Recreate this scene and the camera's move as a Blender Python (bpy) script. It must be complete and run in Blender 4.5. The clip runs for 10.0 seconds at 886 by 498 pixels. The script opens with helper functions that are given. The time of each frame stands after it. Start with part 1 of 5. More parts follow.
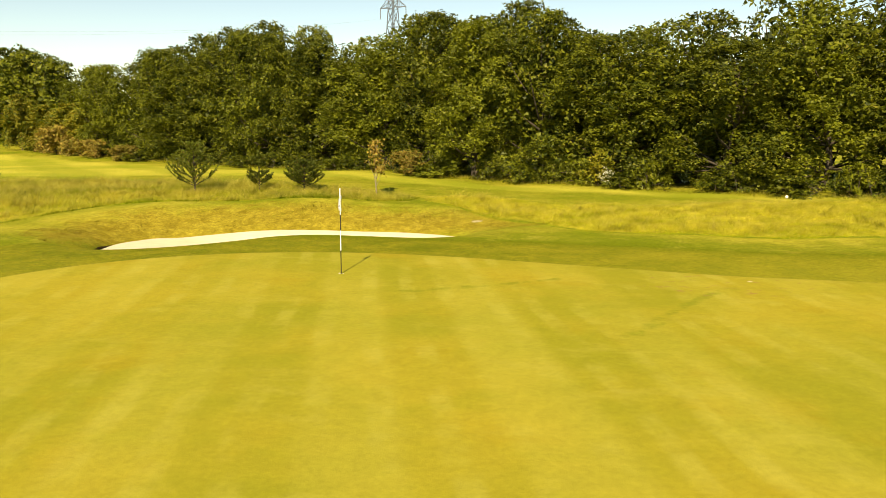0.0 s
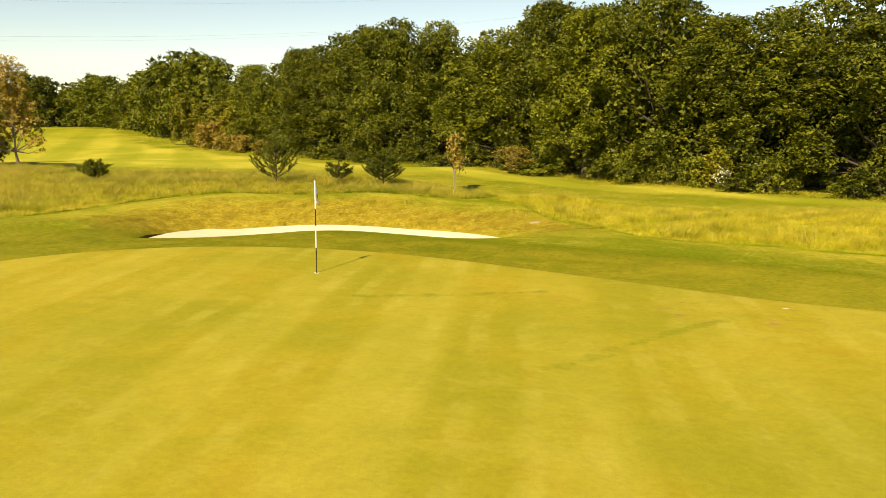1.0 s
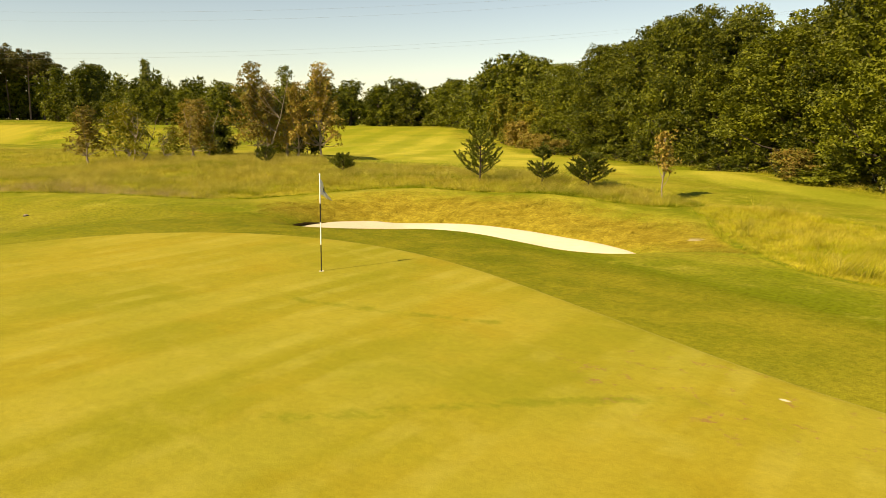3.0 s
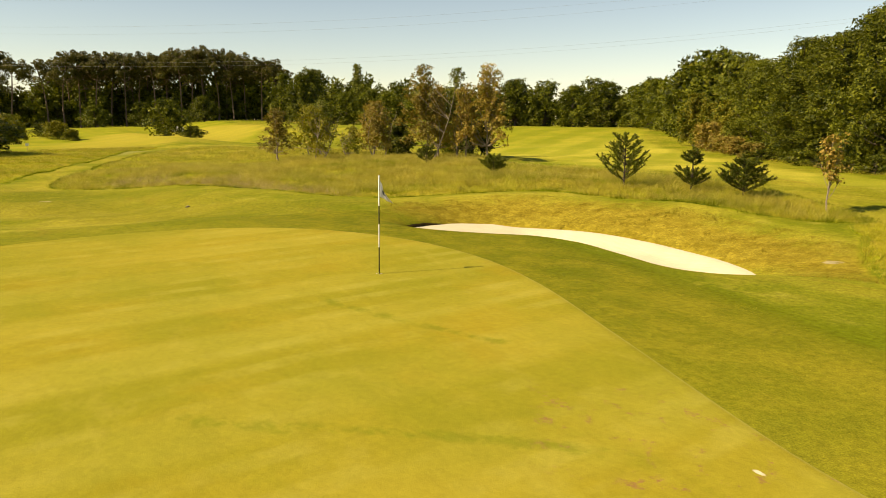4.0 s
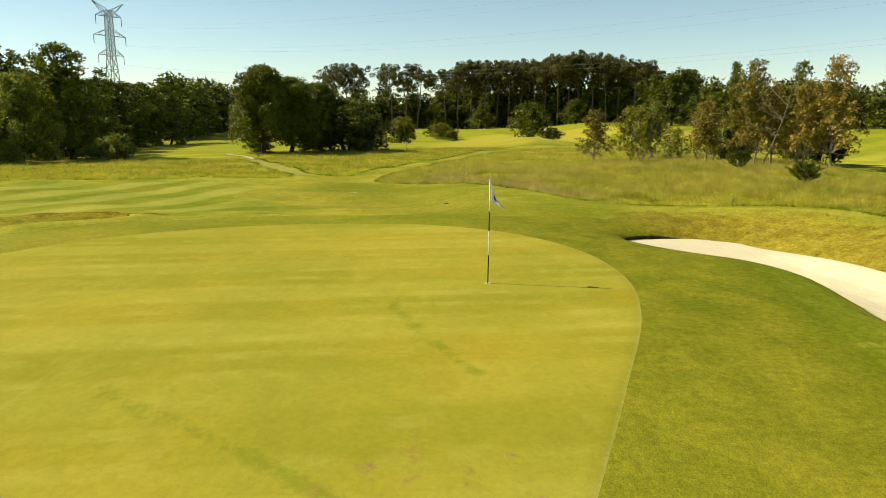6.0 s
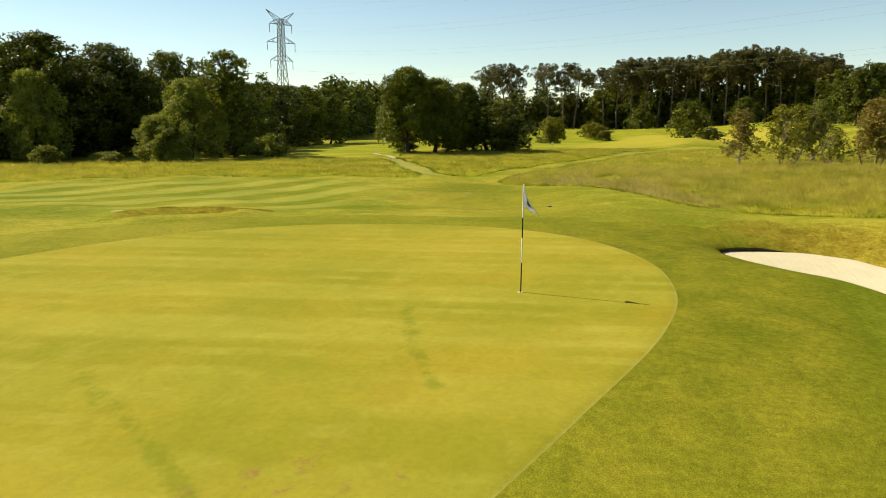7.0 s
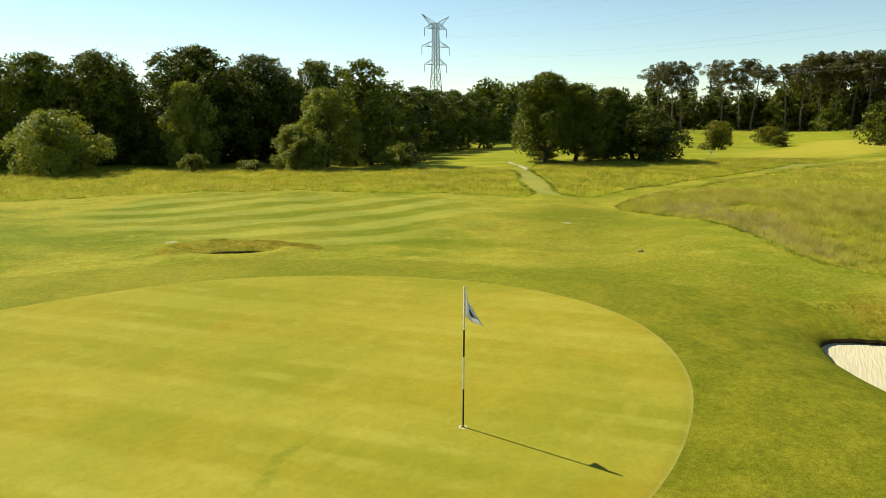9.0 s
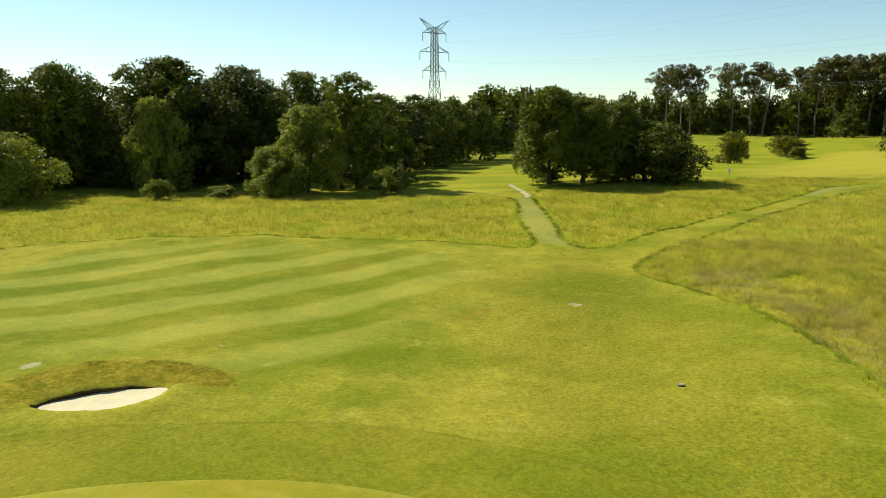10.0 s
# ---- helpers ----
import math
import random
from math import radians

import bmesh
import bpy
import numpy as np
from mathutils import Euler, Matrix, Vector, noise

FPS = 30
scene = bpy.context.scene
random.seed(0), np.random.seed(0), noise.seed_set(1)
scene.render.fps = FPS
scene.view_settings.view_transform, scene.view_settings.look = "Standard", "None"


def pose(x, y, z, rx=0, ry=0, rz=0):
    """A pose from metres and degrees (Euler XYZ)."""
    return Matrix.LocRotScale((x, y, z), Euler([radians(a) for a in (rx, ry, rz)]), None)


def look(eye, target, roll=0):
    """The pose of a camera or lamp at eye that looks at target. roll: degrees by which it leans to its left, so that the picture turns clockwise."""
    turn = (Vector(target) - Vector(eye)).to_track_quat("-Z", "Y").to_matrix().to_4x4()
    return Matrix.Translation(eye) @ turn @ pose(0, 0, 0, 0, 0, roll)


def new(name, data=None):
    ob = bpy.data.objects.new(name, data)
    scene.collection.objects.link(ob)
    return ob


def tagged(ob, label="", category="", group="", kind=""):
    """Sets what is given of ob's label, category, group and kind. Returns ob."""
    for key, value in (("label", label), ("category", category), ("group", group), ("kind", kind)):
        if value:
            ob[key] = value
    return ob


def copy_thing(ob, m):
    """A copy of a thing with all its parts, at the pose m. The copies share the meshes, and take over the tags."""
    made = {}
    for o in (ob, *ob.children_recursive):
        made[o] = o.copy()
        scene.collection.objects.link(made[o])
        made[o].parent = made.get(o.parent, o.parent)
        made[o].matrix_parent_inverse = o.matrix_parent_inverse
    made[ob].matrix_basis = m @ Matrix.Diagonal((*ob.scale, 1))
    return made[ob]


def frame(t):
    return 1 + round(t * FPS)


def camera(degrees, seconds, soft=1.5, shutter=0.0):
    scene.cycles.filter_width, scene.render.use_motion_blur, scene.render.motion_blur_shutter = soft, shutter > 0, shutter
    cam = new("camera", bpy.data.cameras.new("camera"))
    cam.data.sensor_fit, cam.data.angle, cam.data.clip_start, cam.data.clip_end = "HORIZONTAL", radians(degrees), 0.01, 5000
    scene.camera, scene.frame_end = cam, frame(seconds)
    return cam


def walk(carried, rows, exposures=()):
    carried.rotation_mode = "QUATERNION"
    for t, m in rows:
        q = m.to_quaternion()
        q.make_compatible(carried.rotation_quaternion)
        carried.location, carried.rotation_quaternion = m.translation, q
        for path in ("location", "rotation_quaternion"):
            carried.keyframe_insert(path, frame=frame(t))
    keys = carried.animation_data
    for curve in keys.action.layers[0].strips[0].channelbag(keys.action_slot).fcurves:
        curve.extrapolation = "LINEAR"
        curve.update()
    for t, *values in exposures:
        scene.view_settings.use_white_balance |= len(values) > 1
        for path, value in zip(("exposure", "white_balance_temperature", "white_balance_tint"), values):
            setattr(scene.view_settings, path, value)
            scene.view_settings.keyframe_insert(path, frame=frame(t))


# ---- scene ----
cam = camera(63.8, 10.0, soft=0.7)
PATH = [
    (0, (0.544, 0.451, 3.768), (0.497, 2.419, 3.416), 0.1),
    (0.5, (2.711, 1.646, 3.674), (2.427, 3.594, 3.319), 0.0),
    (1, (4.593, 2.965, 3.501), (4.085, 4.867, 3.146), 0.1),
    (1.5, (6.385, 4.434, 3.367), (5.65, 6.261, 3.013), 0.1),
    (2, (7.79, 5.78, 3.28), (6.847, 7.509, 2.927), 0.1),
    (2.5, (9.068, 7.252, 3.243), (7.908, 8.843, 2.89), 0.1),
    (4, (11.453, 11.517, 3.289), (9.744, 12.495, 2.936), 0.2),
    (4.5, (11.782, 12.937, 3.289), (9.953, 13.665, 2.936), 0.2),
    (5, (11.935, 14.25, 3.279), (10.029, 14.74, 2.926), 0.2),
    (5.5, (11.985, 15.635, 3.269), (10.031, 15.875, 2.918), 0.2),
    (7, (11.292, 19.43, 3.332), (9.373, 18.989, 2.98), 0.1),
    (7.5, (10.807, 20.633, 3.364), (8.939, 20.011, 3.013), 0.0),
    (8, (10.203, 21.699, 3.4), (8.384, 20.947, 3.048), 0.0),
    (8.5, (8.981, 22.198, 3.577), (7.198, 21.363, 3.224), -0.1),
    (9, (6.564, 21.974, 4.479), (4.8, 21.101, 4.122), -0.0),
    (9.5, (2.993, 21.026, 5.65), (1.234, 20.144, 5.291), -0.0),
    (10, (-1.245, 19.418, 6.607), (-3.002, 18.534, 6.247), -0.0),
]
SUN_AZ, SUN_EL = 190.0, 41.0
walk(cam, [(t, look(eye, target, roll)) for t, eye, target, roll in PATH],
     exposures=[(0.0, 0.88, 9060, 10), (1.0, 0.86, 9360, 14), (2.5, 0.75, 9460, 17), (4.0, 0.68, 9110, 17), (4.5, 0.65, 8760, 12.5), (5.5, 0.64, 7540, 2.5), (7.0, 0.67, 7540, 7), (8.0, 0.66, 7360, 5), (8.6, 0.70, 7180, 3.5), (9.3, 0.66, 7000, 1.5), (10.0, 0.61, 6810, 0)])

# ---------------------------------------------------------------- light
world = bpy.data.worlds.new("sky")
scene.world = world
world.use_nodes = True
wt = world.node_tree
sky = wt.nodes.new("ShaderNodeTexSky")
sky.sky_type = "NISHITA"
sky.sun_disc = False
sky.sun_elevation = radians(SUN_EL)
sky.sun_rotation = radians(SUN_AZ)
sky.air_density, sky.dust_density, sky.ozone_density = 0.95, 0.0, 1.7
hue = wt.nodes.new("ShaderNodeMix")
hue.data_type, hue.blend_type = "RGBA", "MULTIPLY"
hue.inputs[0].default_value = 1.0
hue.inputs[7].default_value = (0.97, 1.01, 1.01, 1)
wt.links.new(sky.outputs[0], hue.inputs[6])
wt.links.new(hue.outputs[2], wt.nodes["Background"].inputs[0])
wt.nodes["Background"].inputs[1].default_value = 0.088

sun_data = bpy.data.lights.new("sun", "SUN")
sun_data.energy, sun_data.angle, sun_data.color = 4.85, radians(0.53), (1.0, 0.95, 0.86)
sun = new("sun", sun_data)
away = Vector((math.sin(radians(SUN_AZ)) * math.cos(radians(SUN_EL)), math.cos(radians(SUN_AZ)) * math.cos(radians(SUN_EL)), math.sin(radians(SUN_EL))))
sun.matrix_world = look(away * 60, (0, 0, 0))


# ---------------------------------------------------------------- small helpers
def rng_of(seed):
    return np.random.default_rng(seed)


def sstep(a, b, v):
    k = np.clip((v - a) / (b - a), 0.0, 1.0)
    return k * k * (3 - 2 * k)


def smooth_loop(points, per=10):
    """A closed Catmull-Rom curve through the corners of a plan outline."""
    p = np.array(points, float)
    out = []
    n = len(p)
    for i in range(n):
        a, b, c, d = p[i - 1], p[i], p[(i + 1) % n], p[(i + 2) % n]
        for k in range(per):
            t = k / per
            out.append(0.5 * (2 * b + (c - a) * t + (2 * a - 5 * b + 4 * c - d) * t * t + (3 * b - a - 3 * c + d) * t ** 3))
    return np.array(out)


def sdf(loop, x, y):
    """Signed distance to a closed outline, negative inside."""
    x, y = np.asarray(x, float), np.asarray(y, float)
    best = np.full(x.shape, 1e9)
    inside = np.zeros(x.shape, bool)
    for (ax, ay), (bx, by) in zip(loop, np.roll(loop, -1, 0)):
        dx, dy = bx - ax, by - ay
        t = np.clip(((x - ax) * dx + (y - ay) * dy) / (dx * dx + dy * dy + 1e-12), 0, 1)
        best = np.minimum(best, (x - ax - t * dx) ** 2 + (y - ay - t * dy) ** 2)
        if dy != 0:
            inside ^= ((ay > y) != (by > y)) & (x < ax + (y - ay) * dx / dy)
    d = np.sqrt(best)
    return np.where(inside, -d, d)


def wave(x, y, size, seed):
    """Smooth uneven ground, about -1 to 1."""
    r = rng_of(seed)
    z = 0
    for k in range(6):
        a, f, ph = r.uniform(0, 6.28), r.uniform(0.6, 1.7) / size, r.uniform(0, 6.28)
        z = z + np.sin((x * np.cos(a) + y * np.sin(a)) * f * 6.28 + ph)
    return z / 3.5


# ---------------------------------------------------------------- plan outlines
GREEN = smooth_loop([(-2.1, 4.8), (-6, 6), (-8.6, 7.7), (-10.6, 10.6), (-11.5, 13.6), (-11.0, 16.6), (-9.3, 19.0), (-6.4, 20.5), (-3.2, 20.9),
                     (0, 20.4), (3.7, 19.2), (7.4, 17.95), (10.8, 17.2), (13.6, 15.4), (14.5, 12), (13, 8), (9, 5), (4, 4.1)])
BUNKER_N = smooth_loop([(-11.6, 23.4), (-11.75, 24.8), (-11.2, 26.0), (-10.4, 26.75), (-9.4, 27.3), (-7.2, 27.95), (-5.2, 28.4), (-4.2, 28.5), (-3, 28.35), (-1.7, 28.0), (-0.4, 27.45), (0.4, 26.85), (0.6, 26.4),
                        (0.4, 25.85), (-0.1, 25.45), (-1.0, 25.3), (-2.6, 25.5), (-4.6, 25.7), (-6.2, 25.2), (-7.4, 24.2), (-8.6, 23.4), (-9.8, 22.9), (-11, 22.8)])
BUNKER_W = smooth_loop([(-10.82, 3.9), (-11.62, 3.18), (-12.82, 3.68), (-13.62, 4.68), (-13.62, 5.4), (-12.75, 5.95), (-11.7, 5.8), (-11.05, 5.0)])
APRON = smooth_loop([(-13, 22.5), (-8.6, 23.5), (-5.9, 24.3), (-2, 23.8), (1.5, 23.2), (4.6, 22.4), (8.2, 21.6), (13, 20.6), (19, 18), (20, 10), (14, 2), (2, 0),
                     (-6, 2), (-11, 6.5), (-14.0, 12), (-14, 18)])
ROUGH_C = smooth_loop([(-35.6, 12.5), (-33, 14.8), (-29.8, 17.2), (-26.5, 19.2), (-23.3, 20.8), (-20, 22), (-17.8, 23.9), (-16.6, 27), (-14.3, 30.2), (-10.5, 31.3),
                       (-7, 31.8), (-3, 32.4), (-1.5, 35), (-4, 37), (-10, 39), (-19, 40.6), (-28, 40.6), (-42, 45), (-60, 49), (-78, 42), (-90, 28.5), (-69.6, 19.8), (-46.6, 14.2), (-40, 12.5)], 6)
ROUGH_D = smooth_loop([(-1.2, 33.4), (0.4, 31), (2.2, 28.2), (4.9, 25.4), (9, 24.2), (14, 23.8), (24, 23.5), (34, 22), (34, 31), (26, 33.6), (19, 34.4), (8, 33.9), (3, 35.2), (0, 35.5)], 6)
ROUGH_A = smooth_loop([(-10, -25), (-20, -23), (-25.6, -21.1), (-29.4, -19), (-32.8, -15.6), (-35.9, -9.3), (-37.8, -2.2), (-39, 3), (-39.8, 5.9), (-50, 1.2), (-62.5, -4.6),
                       (-61, -13), (-56, -27), (-49, -43), (-35, -55), (-15, -50)], 6)
ROUGH_B = smooth_loop([(-40.3, 8.6), (-50.8, 12.2), (-73.6, 18.6), (-87.6, 22), (-100, 28), (-104, 20), (-95, 10.5), (-84, 2), (-74, -3.5), (-66, -3.6), (-61.5, -1.7), (-50, 3.6)], 6)
SAND_PATH = smooth_loop([(-62.9, -3.0), (-64, -2.6), (-69.3, -5.4), (-75, -8.8), (-76, -9.6), (-74.8, -9.8), (-69.4, -6.5)], 6)
BROWN = smooth_loop([(-14.4, 24.2), (-13.2, 22.9), (-12, 22.9), (-8.5, 26), (-3, 27), (0.6, 26.6), (2.2, 26.2), (4.4, 27), (3.2, 29.2), (-1.5, 30.9), (-6, 31.1), (-10, 30.5), (-13.4, 28.4)], 6)
BANK_W = smooth_loop([(-10.3, 3.7), (-10.6, 2.5), (-11.9, 1.4), (-13.6, 1.9), (-14.8, 3.4), (-15.2, 5.4), (-14.4, 6.8), (-13.7, 6.1), (-13.9, 4.9), (-12.9, 3.4), (-11.7, 2.9), (-10.8, 3.7)], 6)


def height(x, y):
    """The ground before bunkers are cut into it."""
    x, y = np.asarray(x, float), np.asarray(y, float)
    west = -0.62 * sstep(9.5, 23, -x) * (1 - 0.95 * sstep(13.5, 20.5, y) * (1 - sstep(34, 60, -x)))
    north = 0.40 * sstep(25, 33, y) * sstep(-3, 8, -x) * (1 - sstep(46, 60, y))
    far_nw = 2.7 * sstep(70, 135, -0.65 * x + 0.76 * y) * sstep(42, 72, y)
    far_w = 1.5 * sstep(140, 280, -x)
    south = -0.3 * sstep(5, 40, -y) * sstep(10, 40, -x)
    humps = 0.75 * wave(x, y, 44, 33) * sstep(98, 125, -x) * sstep(-30, -8, y) * (1 - sstep(62, 85, y)) * (1 - sstep(215, 245, -x))
    ax, ay = x + 33.4, y - 45.4
    run = np.clip((-2.4 * ax + 5.0 * ay) / 30.8, 0, 1)
    hollow = -0.8 * np.exp(-((ax + 2.4 * run) ** 2 + (ay - 5.0 * run) ** 2) / 0.9)
    swell = humps + hollow + 0.09 * wave(x, y, 9, 5) * sstep(11, 16, np.hypot(x - 1, y - 12)) + 0.25 * wave(x, y, 70, 8) * sstep(60, 120, np.hypot(x, y - 15))
    return west + north + far_nw + far_w + south + swell


def rim(x, y):
    """The ground with its banks round the bunkers, and the two bunkers' distances."""
    dn, dw = sdf(BUNKER_N, x, y), sdf(BUNKER_W, x, y)
    back = sstep(23.6, 26.4, y - 1.6 * sstep(-8.5, -5.5, x))
    z = height(x, y)
    z = z - (0.62 * back + 0.42 * (1 - back)) * np.exp(-np.maximum(dn, 0) / (0.8 + 0.7 * back))
    z = z + 0.12 * back * np.exp(-((dn - 3.2) / 1.3) ** 2)
    away_b = -(x + 12.25) * 0.62 - (y - 4.6) * 0.78
    mound = sstep(-0.2, 0.7, away_b)
    z = z + mound * (0.07 * np.exp(-((dw - 1.3) / 0.7) ** 2) - 0.19 * np.exp(-np.maximum(dw, 0) / 0.5)) + (1 - mound) * 0.12 * np.exp(-((np.maximum(dw, 0) - 0.3) / 0.9) ** 2)
    return z, dn, dw


def ground_z(x, y):
    return rim(x, y)[0]


def cut_ground(x, y):
    z, dn, dw = rim(x, y)
    z = z - 0.9 * sstep(0.02, 0.36, -dn) - 0.75 * sstep(0.02, 0.42, -dw)
    return z - 0.05 * sstep(0.45, 1.1, -sdf(GREEN, x, y))


def spot(x, y):
    return float(ground_z(np.array([x]), np.array([y]))[0])


# ---------------------------------------------------------------- materials
class Nodes:
    """A few words for wiring a material."""

    def __init__(self, name, rough=0.8, gloss=0.25):
        self.mat = bpy.data.materials.new(name)
        self.mat.use_nodes = True
        self.t = self.mat.node_tree
        self.shader = self.t.nodes["Principled BSDF"]
        self.shader.inputs["Roughness"].default_value = rough
        self.shader.inputs["Specular IOR Level"].default_value = gloss

    def node(self, kind, **values):
        n = self.t.nodes.new(kind)
        for key, value in values.items():
            if key in n.inputs:
                self.wire(value, n.inputs[key])
        return n

    def wire(self, value, socket):
        if isinstance(value, bpy.types.NodeSocket):
            self.t.links.new(value, socket)
        else:
            socket.default_value = value

    def place(self):
        return self.t.nodes.new("ShaderNodeNewGeometry").outputs["Position"]

    def noise(self, scale, detail=3.0, rough=0.55, vector=None, stretch=None):
        v = vector or self.place()
        if stretch:
            m = self.t.nodes.new("ShaderNodeMapping")
            self.t.links.new(v, m.inputs["Vector"])
            m.inputs["Rotation"].default_value = stretch[0]
            m.inputs["Scale"].default_value = stretch[1]
            v = m.outputs[0]
        return self.node("ShaderNodeTexNoise", Vector=v, Scale=scale, Detail=detail, Roughness=rough).outputs["Fac"]

    def ramp(self, value, lo, hi, a=0.0, b=1.0, smooth=True):
        n = self.t.nodes.new("ShaderNodeMapRange")
        n.interpolation_type = "SMOOTHSTEP" if smooth else "LINEAR"
        self.wire(value, n.inputs["Value"])
        for key, v in (("From Min", lo), ("From Max", hi), ("To Min", a), ("To Max", b)):
            self.wire(v, n.inputs[key])
        return n.outputs["Result"]

    def mix(self, fac, a, b, blend="MIX"):
        n = self.t.nodes.new("ShaderNodeMix")
        n.data_type, n.blend_type = "RGBA", blend
        self.wire(fac, n.inputs[0])
        self.wire((*a, 1) if isinstance(a, tuple) else a, n.inputs[6])
        self.wire((*b, 1) if isinstance(b, tuple) else b, n.inputs[7])
        return n.outputs[2]

    def math(self, op, a, b=0.0):
        n = self.t.nodes.new("ShaderNodeMath")
        n.operation = op
        self.wire(a, n.inputs[0])
        self.wire(b, n.inputs[1])
        return n.outputs[0]

    def attr(self, name):
        n = self.t.nodes.new("ShaderNodeAttribute")
        n.attribute_name = name
        return n.outputs["Fac"]

    def scaled(self, colour, lo, hi, value):
        """The colour times a factor between lo and hi."""
        f = self.ramp(value, 0.34, 0.66, lo, hi, False)
        n = self.t.nodes.new("ShaderNodeVectorMath")
        n.operation = "SCALE"
        self.wire(colour, n.inputs[0])
        self.wire(f, n.inputs["Scale"])
        return n.outputs[0]

    def bump(self, value, strength, distance):
        n = self.t.nodes.new("ShaderNodeBump")
        n.inputs["Strength"].default_value, n.inputs["Distance"].default_value = strength, distance
        self.wire(value, n.inputs["Height"])
        self.t.links.new(n.outputs[0], self.shader.inputs["Normal"])

    def done(self, colour):
        self.wire((*colour, 1) if isinstance(colour, tuple) else colour, self.shader.inputs["Base Color"])
        return self.mat


def leaf_material(name, a, b, old=None, share=0.0, through_light=0.17):
    """Leaves: two greens mixed leaf by leaf and tree by tree, a waxy sheen, and light coming through."""
    k = Nodes(name, 0.5, 0.13)
    isle = k.t.nodes.new("ShaderNodeNewGeometry").outputs["Random Per Island"]
    each = k.t.nodes.new("ShaderNodeObjectInfo").outputs["Random"]
    patch = k.ramp(k.noise(0.45, 3.0, 0.6), 0.32, 0.68, 0, 1)
    c = k.mix(k.ramp(k.math("ADD", k.math("MULTIPLY", isle, 0.62), k.math("MULTIPLY", patch, 0.38)), 0.12, 0.88), a, b)
    if old:
        c = k.mix(k.ramp(isle, 1 - share - 0.02, 1 - share, 0, 1), c, old)
    c = k.mix(k.ramp(each, 0.55, 1.0, 0, 0.3), c, b)
    c = k.scaled(c, 0.86, 1.12, each)
    k.wire(c, k.shader.inputs["Base Color"])
    tr = k.node("ShaderNodeBsdfTranslucent", Color=k.mix(1.0, k.scaled(c, 1.5, 1.5, isle), (1.0, 1.0, 0.5), "MULTIPLY"))
    m = k.t.nodes.new("ShaderNodeMixShader")
    m.inputs[0].default_value = through_light
    k.t.links.new(k.shader.outputs[0], m.inputs[1])
    k.t.links.new(tr.outputs[0], m.inputs[2])
    k.t.links.new(m.outputs[0], k.t.nodes["Material Output"].inputs["Surface"])
    return k.mat


def bark_material(name, a, b):
    k = Nodes(name, 0.9)
    n = k.noise(6, 5, 0.7, stretch=((0, 0, 0), (1, 1, 0.25)))
    k.bump(n, 0.6, 0.03)
    return k.done(k.mix(n, a, b))


def paint(name, colour, rough=0.5, metal=0.0):
    k = Nodes(name, rough)
    k.shader.inputs["Metallic"].default_value = metal
    return k.done(k.scaled(k.mix(0.0, colour, colour), 0.88, 1.1, k.noise(9, 3)))


def mown_colours(k):
    """Mown turf: yellow-green with dry and lush patches, mower's grain and blades."""
    broad = k.noise(0.13, 4, 0.6)
    mid = k.noise(0.9, 4, 0.65)
    fine = k.noise(9, 3, 0.7)
    blade = k.noise(42, 2, 0.8)
    c = k.mix(k.ramp(broad, 0.36, 0.64), (0.138, 0.160, 0.010), (0.275, 0.243, 0.026))
    c = k.mix(k.ramp(k.noise(0.42, 4, 0.6), 0.50, 0.68, 0, 0.55), c, (0.125, 0.145, 0.007))
    c = k.mix(k.ramp(mid, 0.5, 0.78, 0, 0.5), c, (0.12, 0.145, 0.006))
    c = k.mix(k.ramp(mid, 0.46, 0.24, 0, 0.6), c, (0.33, 0.29, 0.045))
    c = k.mix(k.ramp(k.noise(0.30, 5, 0.7, stretch=((0, 0, 0.6), (0.4, 1.5, 1))), 0.58, 0.72, 0, 0.5), c, (0.25, 0.165, 0.022))
    c = k.scaled(c, 0.84, 1.16, k.noise(2.6, 6, 0.8))
    c = k.scaled(c, 0.80, 1.20, fine)
    return k.scaled(c, 0.76, 1.24, blade), broad, mid, fine, blade


